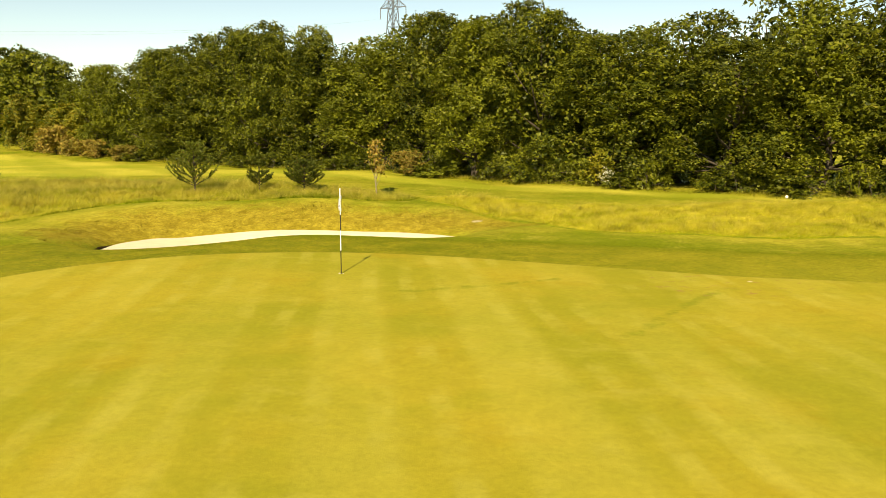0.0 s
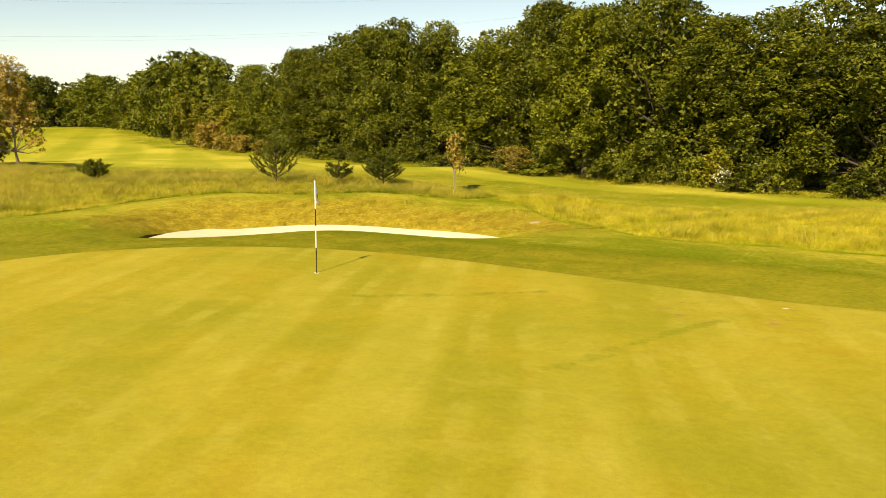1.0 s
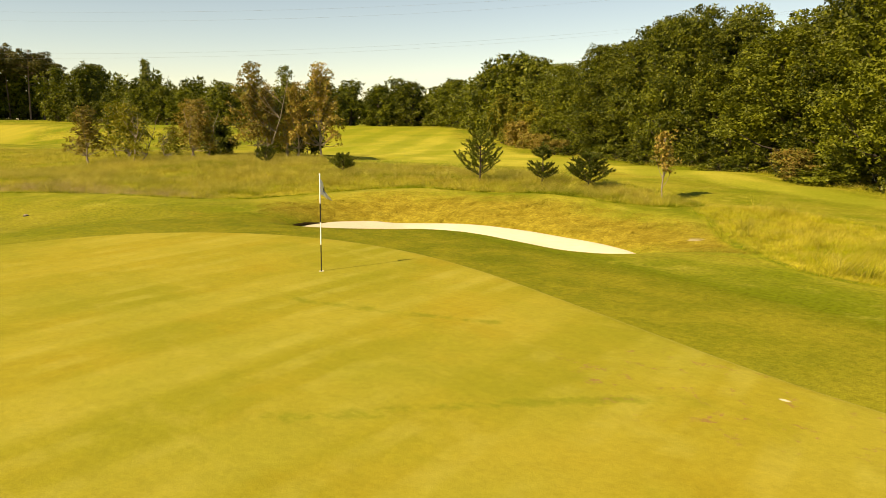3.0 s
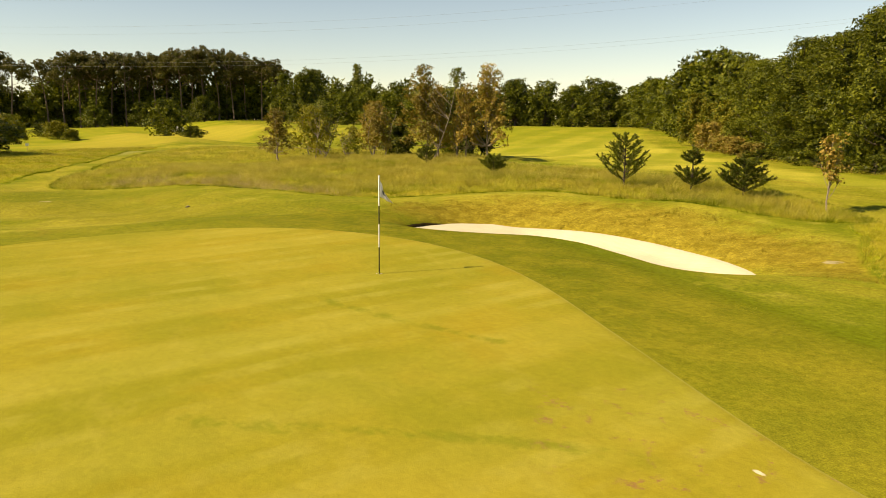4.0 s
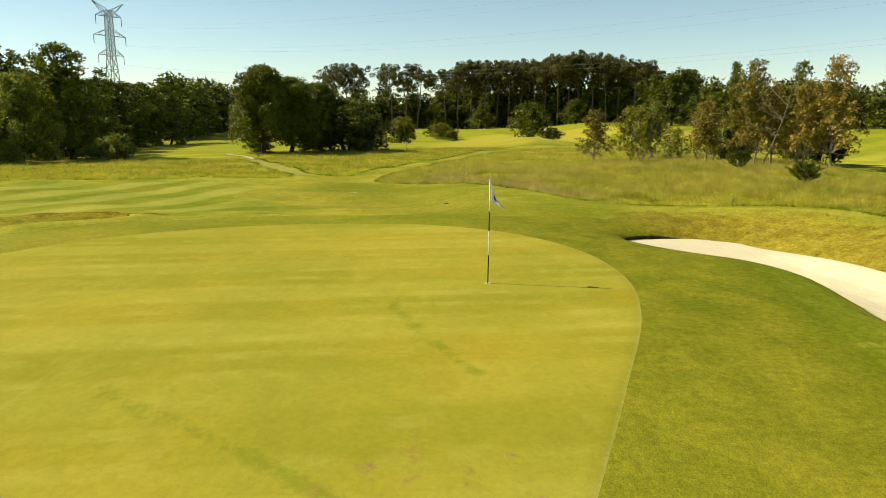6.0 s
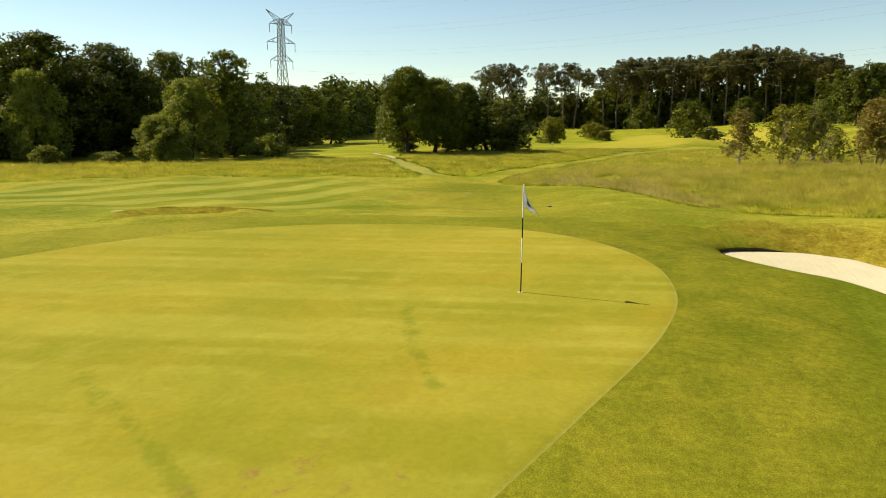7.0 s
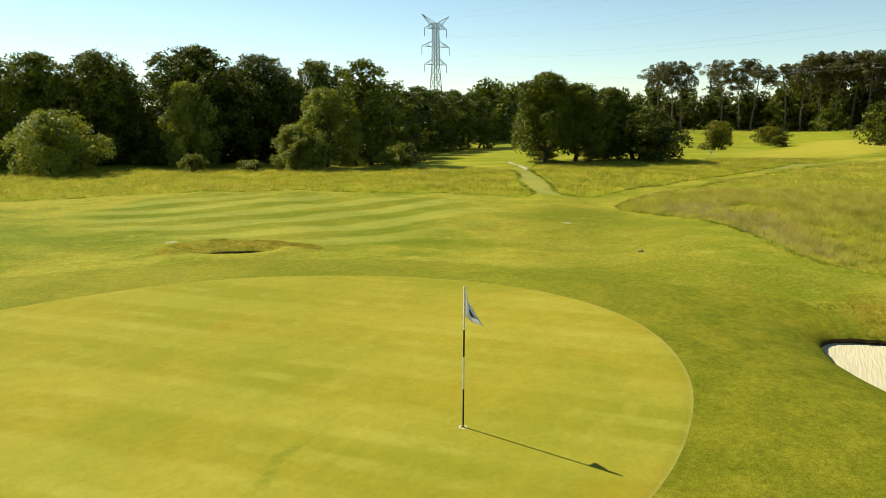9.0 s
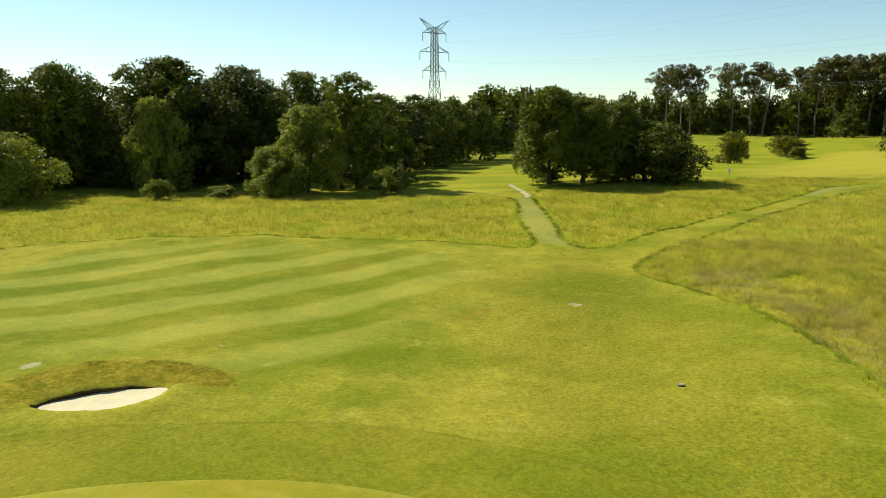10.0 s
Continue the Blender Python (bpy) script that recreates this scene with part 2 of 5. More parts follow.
def ground_material():
    k = Nodes("turf", 0.95, 0.03)
    c, broad, mid, fine, blade = mown_colours(k)
    pos = k.place()
    sep = k.node("ShaderNodeSeparateXYZ", Vector=pos)
    X, Y = sep.outputs[0], sep.outputs[1]
    # mower stripes on the approach and on the far fairways
    def stripe(ax, ay, width, bend=0.5, shift=0.0):
        s = k.math("ADD", k.math("ADD", k.math("MULTIPLY", X, ax), shift), k.math("MULTIPLY", Y, ay))
        s = k.math("ADD", s, k.math("MULTIPLY", k.noise(0.12, 2), bend * width))
        return k.ramp(k.math("SINE", k.math("MULTIPLY", s, 3.14159 / width)), -0.55, 0.55)
    approach = k.math("MULTIPLY", k.ramp(k.math("ADD", k.attr("approach"), k.math("MULTIPLY", k.noise(0.25, 3), 5.0)), -0.5, 4.0, 1, 0), 0.75)
    st = stripe(0.326, 0.946, 2.1, 0.5, 2.95)
    c = k.mix(k.math("MULTIPLY", approach, st), c, k.mix(0.5, c, (0.10, 0.13, 0.006)))
    c = k.mix(k.math("MULTIPLY", approach, k.math("SUBTRACT", 1.0, st)), c, k.mix(0.5, c, (0.30, 0.30, 0.06)))
    lane = k.math("MULTIPLY", k.ramp(k.attr("lane"), 0.4, 1.5, 1, 0), k.ramp(mid, 0.3, 0.6, 0.35, 0.75))
    c = k.mix(lane, c, k.scaled(k.mix(mid, (0.20, 0.205, 0.045), (0.30, 0.27, 0.08)), 0.7, 1.3, fine))
    fair = k.ramp(k.attr("fairway"), -1, 1, 1, 0)
    # fairway colour brightens eastwards, painting in the sheen of front-lit grass
    c = k.mix(fair, c, k.scaled(k.mix(k.ramp(X, -80.0, -50.0), k.mix(k.ramp(broad, 0.35, 0.65), (0.20, 0.22, 0.014), (0.275, 0.255, 0.022)), k.mix(k.ramp(broad, 0.35, 0.65), (0.26, 0.265, 0.025), (0.39, 0.345, 0.045))), 0.8, 1.2, fine))
    c = k.mix(k.math("MULTIPLY", fair, k.math("MULTIPLY", stripe(0.81, 0.58, 3.2, 0.6), 0.42)), c, (0.15, 0.18, 0.010))
    c = k.mix(k.math("MULTIPLY", k.ramp(k.math("ADD", k.attr("tan"), k.math("MULTIPLY", k.noise(0.06, 3), 14)), 0, 9, 1, 0), 0.6), c, k.scaled(k.mix(mid, (0.33, 0.26, 0.03), (0.40, 0.33, 0.05)), 0.85, 1.15, fine))
    dull = k.math("MULTIPLY", k.ramp(k.math("ADD", k.attr("dull"), k.math("MULTIPLY", k.noise(0.35, 4, 0.7), 6.0)), 1.0, 4.0, 1, 0), 0.4)
    c = k.mix(dull, c, k.scaled(k.scaled(k.mix(mid, (0.105, 0.115, 0.008), (0.205, 0.165, 0.016)), 0.6, 1.35, fine), 0.62, 1.38, blade))
    # apron round the green: shorter and deeper green
    ap = k.math("MULTIPLY", k.ramp(k.attr("apron"), -0.12, 0.12, 1, 0), k.ramp(Y, 14.0, 21.0, 0.45, 1.0))
    apron_c = k.scaled(k.scaled(k.scaled(k.mix(k.ramp(mid, 0.3, 0.7), (0.115, 0.126, 0.008), (0.182, 0.167, 0.013)), 0.86, 1.14, k.noise(4.2, 4, 0.75)), 0.84, 1.16, fine), 0.72, 1.28, blade)
    # paler gold towards the east: front lighting put into the apron's colour
    apron_c = k.mix(k.ramp(X, -1.0, 8.0, 0, 0.25), apron_c, k.scaled(k.scaled(k.mix(mid, (0.23, 0.205, 0.014), (0.33, 0.28, 0.03)), 0.82, 1.18, fine), 0.78, 1.22, blade))
    c = k.mix(ap, c, apron_c)
    lush = k.math("MULTIPLY", k.ramp(k.attr("lush"), 0.85, 0.0, 0, 1), k.ramp(k.noise(0.9, 4, 0.65), 0.36, 0.56, 0.2, 0.9))
    c = k.mix(lush, c, k.scaled(k.mix(mid, (0.080, 0.105, 0.005), (0.13, 0.14, 0.008)), 0.75, 1.25, fine))
    collar = k.math("MULTIPLY", k.math("MULTIPLY", k.ramp(k.attr("apron"), -0.05, 0.15), k.ramp(k.attr("apron"), 2.6, 0.8)), k.math("MULTIPLY", k.ramp(Y, 20.5, 22.5), k.ramp(k.noise(0.45, 4, 0.7), 0.36, 0.58, 0.2, 0.7)))
    c = k.mix(collar, c, k.scaled(k.mix(mid, (0.085, 0.120, 0.006), (0.135, 0.150, 0.008)), 0.75, 1.25, fine))
    c = k.mix(k.math("MULTIPLY", k.ramp(k.math("ABSOLUTE", k.attr("apron")), 0.09, 0.02), k.ramp(mid, 0.4, 0.6, 0.1, 0.45)), c, (0.09, 0.11, 0.006))
    # dry brown bank above the bunker
    dry = k.math("MULTIPLY", k.ramp(k.math("ADD", k.attr("brown"), k.math("MULTIPLY", k.math("SUBTRACT", k.noise(0.7, 4, 0.65), 0.5), 3.0)), -1.5, 0.1, 1, 0), 0.8)
    dry_c = k.scaled(k.scaled(k.mix(k.ramp(k.noise(2.2, 4, 0.7), 0.35, 0.65), (0.175, 0.122, 0.012), (0.275, 0.210, 0.025)), 0.72, 1.28, fine), 0.6, 1.4, blade)
    c = k.mix(dry, c, dry_c)
    bank = k.math("MULTIPLY", k.ramp(k.attr("bank"), -0.25, 0.35, 1, 0), 0.85)
    c = k.mix(bank, c, k.scaled(k.mix(k.ramp(k.noise(3, 4, 0.7), 0.4, 0.62), (0.14, 0.13, 0.008), (0.26, 0.195, 0.018)), 0.7, 1.3, fine))
    # under the tall grass
    ru = k.ramp(k.attr("rough"), -0.2, 0.25, 1, 0)
    ru_c = k.scaled(k.mix(k.ramp(k.noise(0.35, 4, 0.65), 0.38, 0.62), (0.21, 0.225, 0.012), (0.31, 0.26, 0.026)), 0.65, 1.35, k.noise(4.5, 5, 0.7))
    c = k.mix(ru, c, ru_c)
    # lush rim of the tall grass, darkened to paint in its edge shadow
    uncut_shade = k.math("MULTIPLY", k.ramp(k.math("ABSOLUTE", k.math("ADD", k.attr("rough"), k.math("MULTIPLY", k.noise(1.1, 3), 0.3))), 0.26, 0.05, 0, 1), k.ramp(k.noise(0.7, 3), 0.36, 0.6, 0.2, 0.8))
    c = k.mix(uncut_shade, c, (0.085, 0.13, 0.006))
    # bare spots
    bare = k.ramp(k.math("ADD", k.attr("bare"), k.math("MULTIPLY", k.math("SUBTRACT", k.noise(3.5, 4, 0.7), 0.5), 1.6)), -0.1, 0.2, 1, 0)
    c = k.mix(k.math("MULTIPLY", bare, 0.7), c, k.scaled(k.mix(fine, (0.30, 0.25, 0.12), (0.48, 0.42, 0.26)), 0.8, 1.15, blade))
    # cut soil face of the bunker edges
    soil = k.ramp(k.attr("pit"), 0.03, -0.04, 0, 1)
    c = k.mix(soil, c, k.scaled(k.mix(fine, (0.05, 0.035, 0.016), (0.11, 0.08, 0.035)), 0.7, 1.3, blade))
    k.bump(k.math("ADD", k.math("MULTIPLY", blade, 0.5), k.math("MULTIPLY", fine, 1.0)), 0.4, 0.04)
    return k.done(c)


def green_material():
    k = Nodes("putting turf", 0.95, 0.03)
    broad = k.noise(0.16, 4, 0.6)
    mid = k.noise(0.75, 5, 0.65, stretch=((0, 0, 0.5), (0.55, 1.3, 1)))
    fine = k.noise(11, 3, 0.7)
    blade = k.noise(70, 2, 0.8)
    c = k.mix(k.ramp(broad, 0.36, 0.64), (0.218, 0.205, 0.018), (0.290, 0.236, 0.024))
    c = k.mix(k.ramp(mid, 0.52, 0.74, 0, 0.4), c, (0.205, 0.205, 0.016))
    c = k.mix(k.ramp(mid, 0.46, 0.26, 0, 0.5), c, (0.315, 0.27, 0.04))
    c = k.mix(k.ramp(k.noise(0.33, 5, 0.7), 0.52, 0.70, 0, 0.45), c, (0.262, 0.188, 0.015))
    sep = k.node("ShaderNodeSeparateXYZ", Vector=k.place())
    s = k.math("ADD", k.math("MULTIPLY", sep.outputs[0], 0.98), k.math("MULTIPLY", sep.outputs[1], 0.14))
    s = k.math("ADD", s, k.math("MULTIPLY", k.noise(0.3, 2), 0.5))
    band = k.ramp(k.math("SINE", k.math("MULTIPLY", s, 3.14159 / 1.3)), -0.4, 0.4)
    c = k.mix(k.math("MULTIPLY", band, k.ramp(k.noise(0.12, 2), 0.35, 0.6, 0.08, 0.28)), c, (0.36, 0.32, 0.05))
    thin = k.ramp(k.math("SINE", k.math("MULTIPLY", s, 3.14159 / 0.42)), -0.2, 0.8)
    c = k.mix(k.math("MULTIPLY", thin, k.ramp(k.noise(0.4, 4, 0.7), 0.45, 0.65, 0.0, 0.3)), c, (0.37, 0.33, 0.06))
    # two lush green drain lines and red-brown worn flecks
    line = k.ramp(k.math("ADD", k.attr("drain"), k.math("MULTIPLY", k.math("SUBTRACT", k.noise(1.9, 5, 0.75), 0.49), 0.7)), -0.02, 0.16, 0.6, 0)
    c = k.mix(line, c, (0.150, 0.168, 0.013))
    off_x, off_y = k.math("MULTIPLY", k.math("SUBTRACT", sep.outputs[0], 7.5), 12.0), k.math("MULTIPLY", k.math("SUBTRACT", sep.outputs[1], 17.25), 24.0)
    plug = k.math("ADD", k.math("ADD", k.math("MULTIPLY", off_x, off_x), k.math("MULTIPLY", off_y, off_y)), k.math("MULTIPLY", k.noise(9, 3), 1.2))
    c = k.mix(k.ramp(plug, 0.9, 1.5, 0.9, 0), c, (0.62, 0.55, 0.36))
    worn = k.math("MULTIPLY", k.ramp(k.attr("worn"), -0.1, 0.9, 1, 0), k.ramp(k.noise(2.6, 5, 0.75), 0.56, 0.68))
    c = k.mix(k.math("MULTIPLY", worn, 0.7), c, (0.24, 0.11, 0.05))
    # pale edge line paints the sunlit lip of the green
    c = k.mix(k.ramp(k.attr("rim"), -0.10, -0.02, 0, 0.4), c, (0.34, 0.32, 0.09))
    c = k.scaled(c, 0.95, 1.05, k.noise(3.0, 4, 0.7))
    c = k.scaled(c, 0.94, 1.06, fine)
    c = k.scaled(c, 0.88, 1.12, blade)
    k.bump(k.math("ADD", k.math("MULTIPLY", blade, 0.5), fine), 0.3, 0.015)
    return k.done(c)


def sand_material():
    k = Nodes("bunker sand", 0.95, 0.05)
    a, b, rake = k.noise(1.6, 4, 0.6), k.noise(60, 2, 0.7), k.noise(7, 2, 0.5, stretch=((0, 0, 0.4), (0.3, 3, 1)))
    k.bump(k.math("ADD", k.math("MULTIPLY", b, 0.15), rake), 0.5, 0.03)
    return k.done(k.scaled(k.scaled(k.mix(a, (0.48, 0.415, 0.255), (0.60, 0.525, 0.345)), 0.93, 1.05, b), 0.95, 1.04, rake))


def blades_material(name, a, b, tip):
    k = Nodes(name, 0.8, 0.05)
    isle = k.t.nodes.new("ShaderNodeNewGeometry").outputs["Random Per Island"]
    patch = k.ramp(k.noise(0.22, 4, 0.65), 0.36, 0.64)
    c = k.mix(patch, a, b)
    c = k.mix(k.math("MULTIPLY", k.ramp(k.attr("tip"), 0.2, 0.75), k.ramp(isle, 0.2, 0.7, 0.35, 1.0)), c, tip)
    c = k.mix(k.math("MULTIPLY", k.attr("dry"), k.ramp(k.noise(1.3, 4, 0.7), 0.36, 0.6)), c, k.mix(isle, (0.30, 0.22, 0.08), (0.52, 0.41, 0.19)))
    c = k.mix(k.ramp(k.noise(0.6, 3, 0.6), 0.55, 0.7, 0, 0.6), c, (0.17, 0.215, 0.014))
    c = k.scaled(c, 0.88, 1.12, isle)
    c = k.scaled(c, 0.70, 1.25, k.noise(0.9, 4, 0.65))
    c = k.scaled(c, 0.74, 1.24, k.noise(3.2, 4, 0.7))
    k.wire(c, k.shader.inputs["Base Color"])
    tr = k.node("ShaderNodeBsdfTranslucent", Color=c)
    m = k.t.nodes.new("ShaderNodeMixShader")
    m.inputs[0].default_value = 0.5
    k.t.links.new(k.shader.outputs[0], m.inputs[1])
    k.t.links.new(tr.outputs[0], m.inputs[2])
    k.t.links.new(m.outputs[0], k.t.nodes["Material Output"].inputs["Surface"])
    return k.mat


M_TURF, M_GREEN, M_SAND = ground_material(), green_material(), sand_material()
tk = Nodes("sandy track", 0.95, 0.03)
worn_in = tk.ramp(tk.math("ADD", tk.attr("rim"), tk.math("MULTIPLY", tk.noise(0.9, 4, 0.7), 1.5)), 0.35, 0.62)
M_TRACK = tk.done(tk.mix(worn_in, tk.scaled(tk.mix(tk.noise(1.2, 4, 0.7), (0.30, 0.25, 0.14), (0.50, 0.43, 0.30)), 0.85, 1.12, tk.noise(11, 3, 0.7)), (0.20, 0.20, 0.02)))
M_OAK = leaf_material("oak leaves", (0.026, 0.038, 0.004), (0.152, 0.164, 0.013), (0.17, 0.16, 0.02), 0.03)
M_OAK_PALE = leaf_material("pale leaves", (0.085, 0.105, 0.014), (0.235, 0.245, 0.036), (0.30, 0.28, 0.07), 0.08, 0.3)
M_RUST = leaf_material("rusty leaves", (0.15, 0.11, 0.02), (0.33, 0.22, 0.045), (0.20, 0.19, 0.03), 0.3)
M_YELLOW = leaf_material("yellowing leaves", (0.14, 0.14, 0.012), (0.25, 0.21, 0.022), (0.07, 0.10, 0.01), 0.2)
M_PINE = leaf_material("pine needles", (0.045, 0.048, 0.007), (0.100, 0.090, 0.016), (0.14, 0.11, 0.025), 0.1, 0.15)
M_FIR = leaf_material("young conifer needles", (0.06, 0.08, 0.010), (0.14, 0.155, 0.020), (0.20, 0.14, 0.04), 0.06, 0.2)
M_BLOSSOM = leaf_material("white blossom", (0.45, 0.45, 0.30), (0.65, 0.62, 0.45))
M_BARK = bark_material("dark bark", (0.035, 0.026, 0.018), (0.10, 0.08, 0.055))
M_BARK_PALE = bark_material("pale bark", (0.14, 0.105, 0.07), (0.30, 0.25, 0.19))
M_BARK_PINE = bark_material("pine bark", (0.10, 0.065, 0.045), (0.22, 0.15, 0.11))
M_TALL = blades_material("tall grass", (0.275, 0.296, 0.024), (0.405, 0.355, 0.042), (0.50, 0.41, 0.10))
M_TALL_GREEN = blades_material("greener tall grass", (0.24, 0.275, 0.016), (0.355, 0.330, 0.028), (0.44, 0.355, 0.075))
M_GOLD = blades_material("golden tall grass", (0.40, 0.40, 0.022), (0.53, 0.47, 0.04), (0.60, 0.48, 0.10))
# lush greens set dark, painting the shaded face of the tall grass
M_EDGE = blades_material("lush shade-dark edge grass", (0.09, 0.14, 0.006), (0.15, 0.19, 0.009), (0.22, 0.22, 0.018))
M_APRON = blades_material("apron blades", (0.17, 0.19, 0.011), (0.25, 0.23, 0.018), (0.31, 0.27, 0.03))
M_TUFT = blades_material("green tufts", (0.17, 0.155, 0.012), (0.26, 0.185, 0.02), (0.34, 0.25, 0.04))
M_WHITE, M_BLACK = paint("white paint", (0.8, 0.8, 0.78)), paint("black paint", (0.02, 0.018, 0.016))
M_STEEL = paint("galvanised steel", (0.16, 0.17, 0.17), 0.5, 0.6)
M_WIRE = paint("conductor", (0.26, 0.28, 0.29), 0.6, 0.2)
M_WOOD = bark_material("weathered timber", (0.24, 0.18, 0.11), (0.42, 0.34, 0.22))


# ---------------------------------------------------------------- mesh building
def mesh_from(name, verts, faces, material, attrs=None, smooth=False):
    """A mesh from arrays; every face has the same number of corners."""
    verts, faces = np.asarray(verts, np.float32), np.asarray(faces, np.int32)
    me = bpy.data.meshes.new(name)
    me.vertices.add(len(verts))
    me.vertices.foreach_set("co", verts.ravel())
    n = faces.shape[1]
    me.loops.add(faces.size)
    me.loops.foreach_set("vertex_index", faces.ravel())
    me.polygons.add(len(faces))
    me.polygons.foreach_set("loop_start", np.arange(0, faces.size, n, dtype=np.int32))
    me.polygons.foreach_set("use_smooth", np.full(len(faces), smooth))
    me.update(calc_edges=True)
    for key, values in (attrs or {}).items():
        me.attributes.new(key, "FLOAT", "POINT").data.foreach_set("value", np.asarray(values, np.float32))
    me.materials.append(material)
    return me


def part(name, data, parent, label=""):
    """Links a mesh, or a bmesh already turned into one, as a part under a thing."""
    ob = new(name, data)
    ob.parent = parent
    if label:
        ob["label"] = label
    return ob


def bm_mesh(name, bm, material, smooth=False):
    me = bpy.data.meshes.new(name)
    bm.to_mesh(me)
    bm.free()
    me.materials.append(material)
    for p in me.polygons:
        p.use_smooth = smooth
    return me


def tubes(runs, sides=6):
    """Tapered tubes along lists of (place, radius)."""
    verts, faces = [], []
    for run in runs:
        start = len(verts)
        for i, (p, r) in enumerate(run):
            a, b = Vector(run[max(i - 1, 0)][0]), Vector(run[min(i + 1, len(run) - 1)][0])
            d = (b - a).normalized() if (b - a).length > 1e-6 else Vector((0, 0, 1))
            u = d.orthogonal().normalized()
            w = d.cross(u)
            for s in range(sides):
                ang = 6.28318 * s / sides
                verts.append(Vector(p) + (u * math.cos(ang) + w * math.sin(ang)) * r)
        for i in range(len(run) - 1):
            for s in range(sides):
                a, b = start + i * sides + s, start + i * sides + (s + 1) % sides
                faces.append((a, b, b + sides, a + sides))
    return np.array([tuple(v) for v in verts]), faces


def leaf_cloud(rng, centres, radii, counts, size, squash=0.85, out=0.5, axis=None, narrow=0.66, up=0.0):
    """Leaf sprays on the skins of many clumps, each one pointed piece."""
    cs, rs = np.repeat(centres, counts, 0), np.repeat(radii, counts)
    n = len(cs)
    mid = centres.mean(0) if axis is None else np.array(axis, float)
    outward = cs - mid
    outward /= np.linalg.norm(outward, axis=1, keepdims=True) + 1e-6
    d = rng.normal(size=(n, 3)) + out * outward + np.array([0, 0, up])
    d /= np.linalg.norm(d, axis=1, keepdims=True)
    p = cs + d * (rs * rng.uniform(0.55, 1.08, n) ** 0.7)[:, None] * np.array([1, 1, squash])
    nor = 0.9 * d + 0.5 * outward + 0.62 * rng.normal(size=(n, 3)) + np.array([0, 0, 0.2])
    nor /= np.linalg.norm(nor, axis=1, keepdims=True)
    tan = np.cross(nor, rng.normal(size=(n, 3)))
    tan /= np.linalg.norm(tan, axis=1, keepdims=True) + 1e-9
    side = np.cross(nor, tan)
    s = 1.08 * size * rng.uniform(0.55, 1.25, n)[:, None]
    v = np.stack([p - tan * s, p + tan * s * 0.75 - side * s * narrow, p + tan * s * 0.75 + side * s * narrow], 1).reshape(-1, 3)
    f = np.arange(3 * n).reshape(-1, 3)
    return v, f


def sprays(rng, lobes, radii, mid, leaves, leaf, per_twig=10):
    """Flat drooping twigs of leaves over the skins of a crown's lobes."""
    share = radii ** 2 / (radii ** 2).sum()
    counts = np.maximum((share * leaves / per_twig).astype(int), 2)
    c, lr = np.repeat(lobes, counts, 0), np.repeat(radii, counts)
    n = len(c)
    outward = c - mid
    outward /= np.linalg.norm(outward, axis=1, keepdims=True) + 1e-6
    d = rng.normal(size=(n, 3)) + 0.75 * outward + np.array([0, 0, 0.3])
    d /= np.linalg.norm(d, axis=1, keepdims=True)
    c = c + d * (lr * rng.uniform(0.45, 1.1, n))[:, None] * np.array([1, 1, 0.88])
    up = 0.5 * d + 0.35 * rng.normal(size=(n, 3)) + np.array([0, 0, 0.55])
    up /= np.linalg.norm(up, axis=1, keepdims=True)
    tw = leaf * 3.0 * rng.uniform(0.6, 1.35, n)
    c, up, tw = np.repeat(c, per_twig, 0), np.repeat(up, per_twig, 0), np.repeat(tw, per_twig)
    n = len(c)
    t = np.cross(up, rng.normal(size=(n, 3)))
    t /= np.linalg.norm(t, axis=1, keepdims=True) + 1e-9
    q = np.sqrt(rng.uniform(0.02, 1, n))
    p = c + t * (q * tw)[:, None] + up * ((rng.normal(0, 0.16, n) - 0.3 * q * q) * tw)[:, None]
    nor = up + 0.5 * rng.normal(size=(n, 3))
    nor /= np.linalg.norm(nor, axis=1, keepdims=True)
    return leaf_tris(rng, p, nor, t + 0.6 * rng.normal(size=(n, 3)), leaf)


def leaf_tris(rng, p, nor, aim, size, narrow=0.62):
    """One pointed leaf spray at each place, facing nor and pointing along aim."""
    n = len(p)
    tan = aim - nor * (aim * nor).sum(1, keepdims=True)
    tan /= np.linalg.norm(tan, axis=1, keepdims=True) + 1e-9
    side = np.cross(nor, tan)
    s = size * rng.uniform(0.6, 1.3, n)[:, None]
    return np.stack([p + tan * s, p - tan * s * 0.75 - side * s * narrow, p - tan * s * 0.75 + side * s * narrow], 1).reshape(-1, 3)


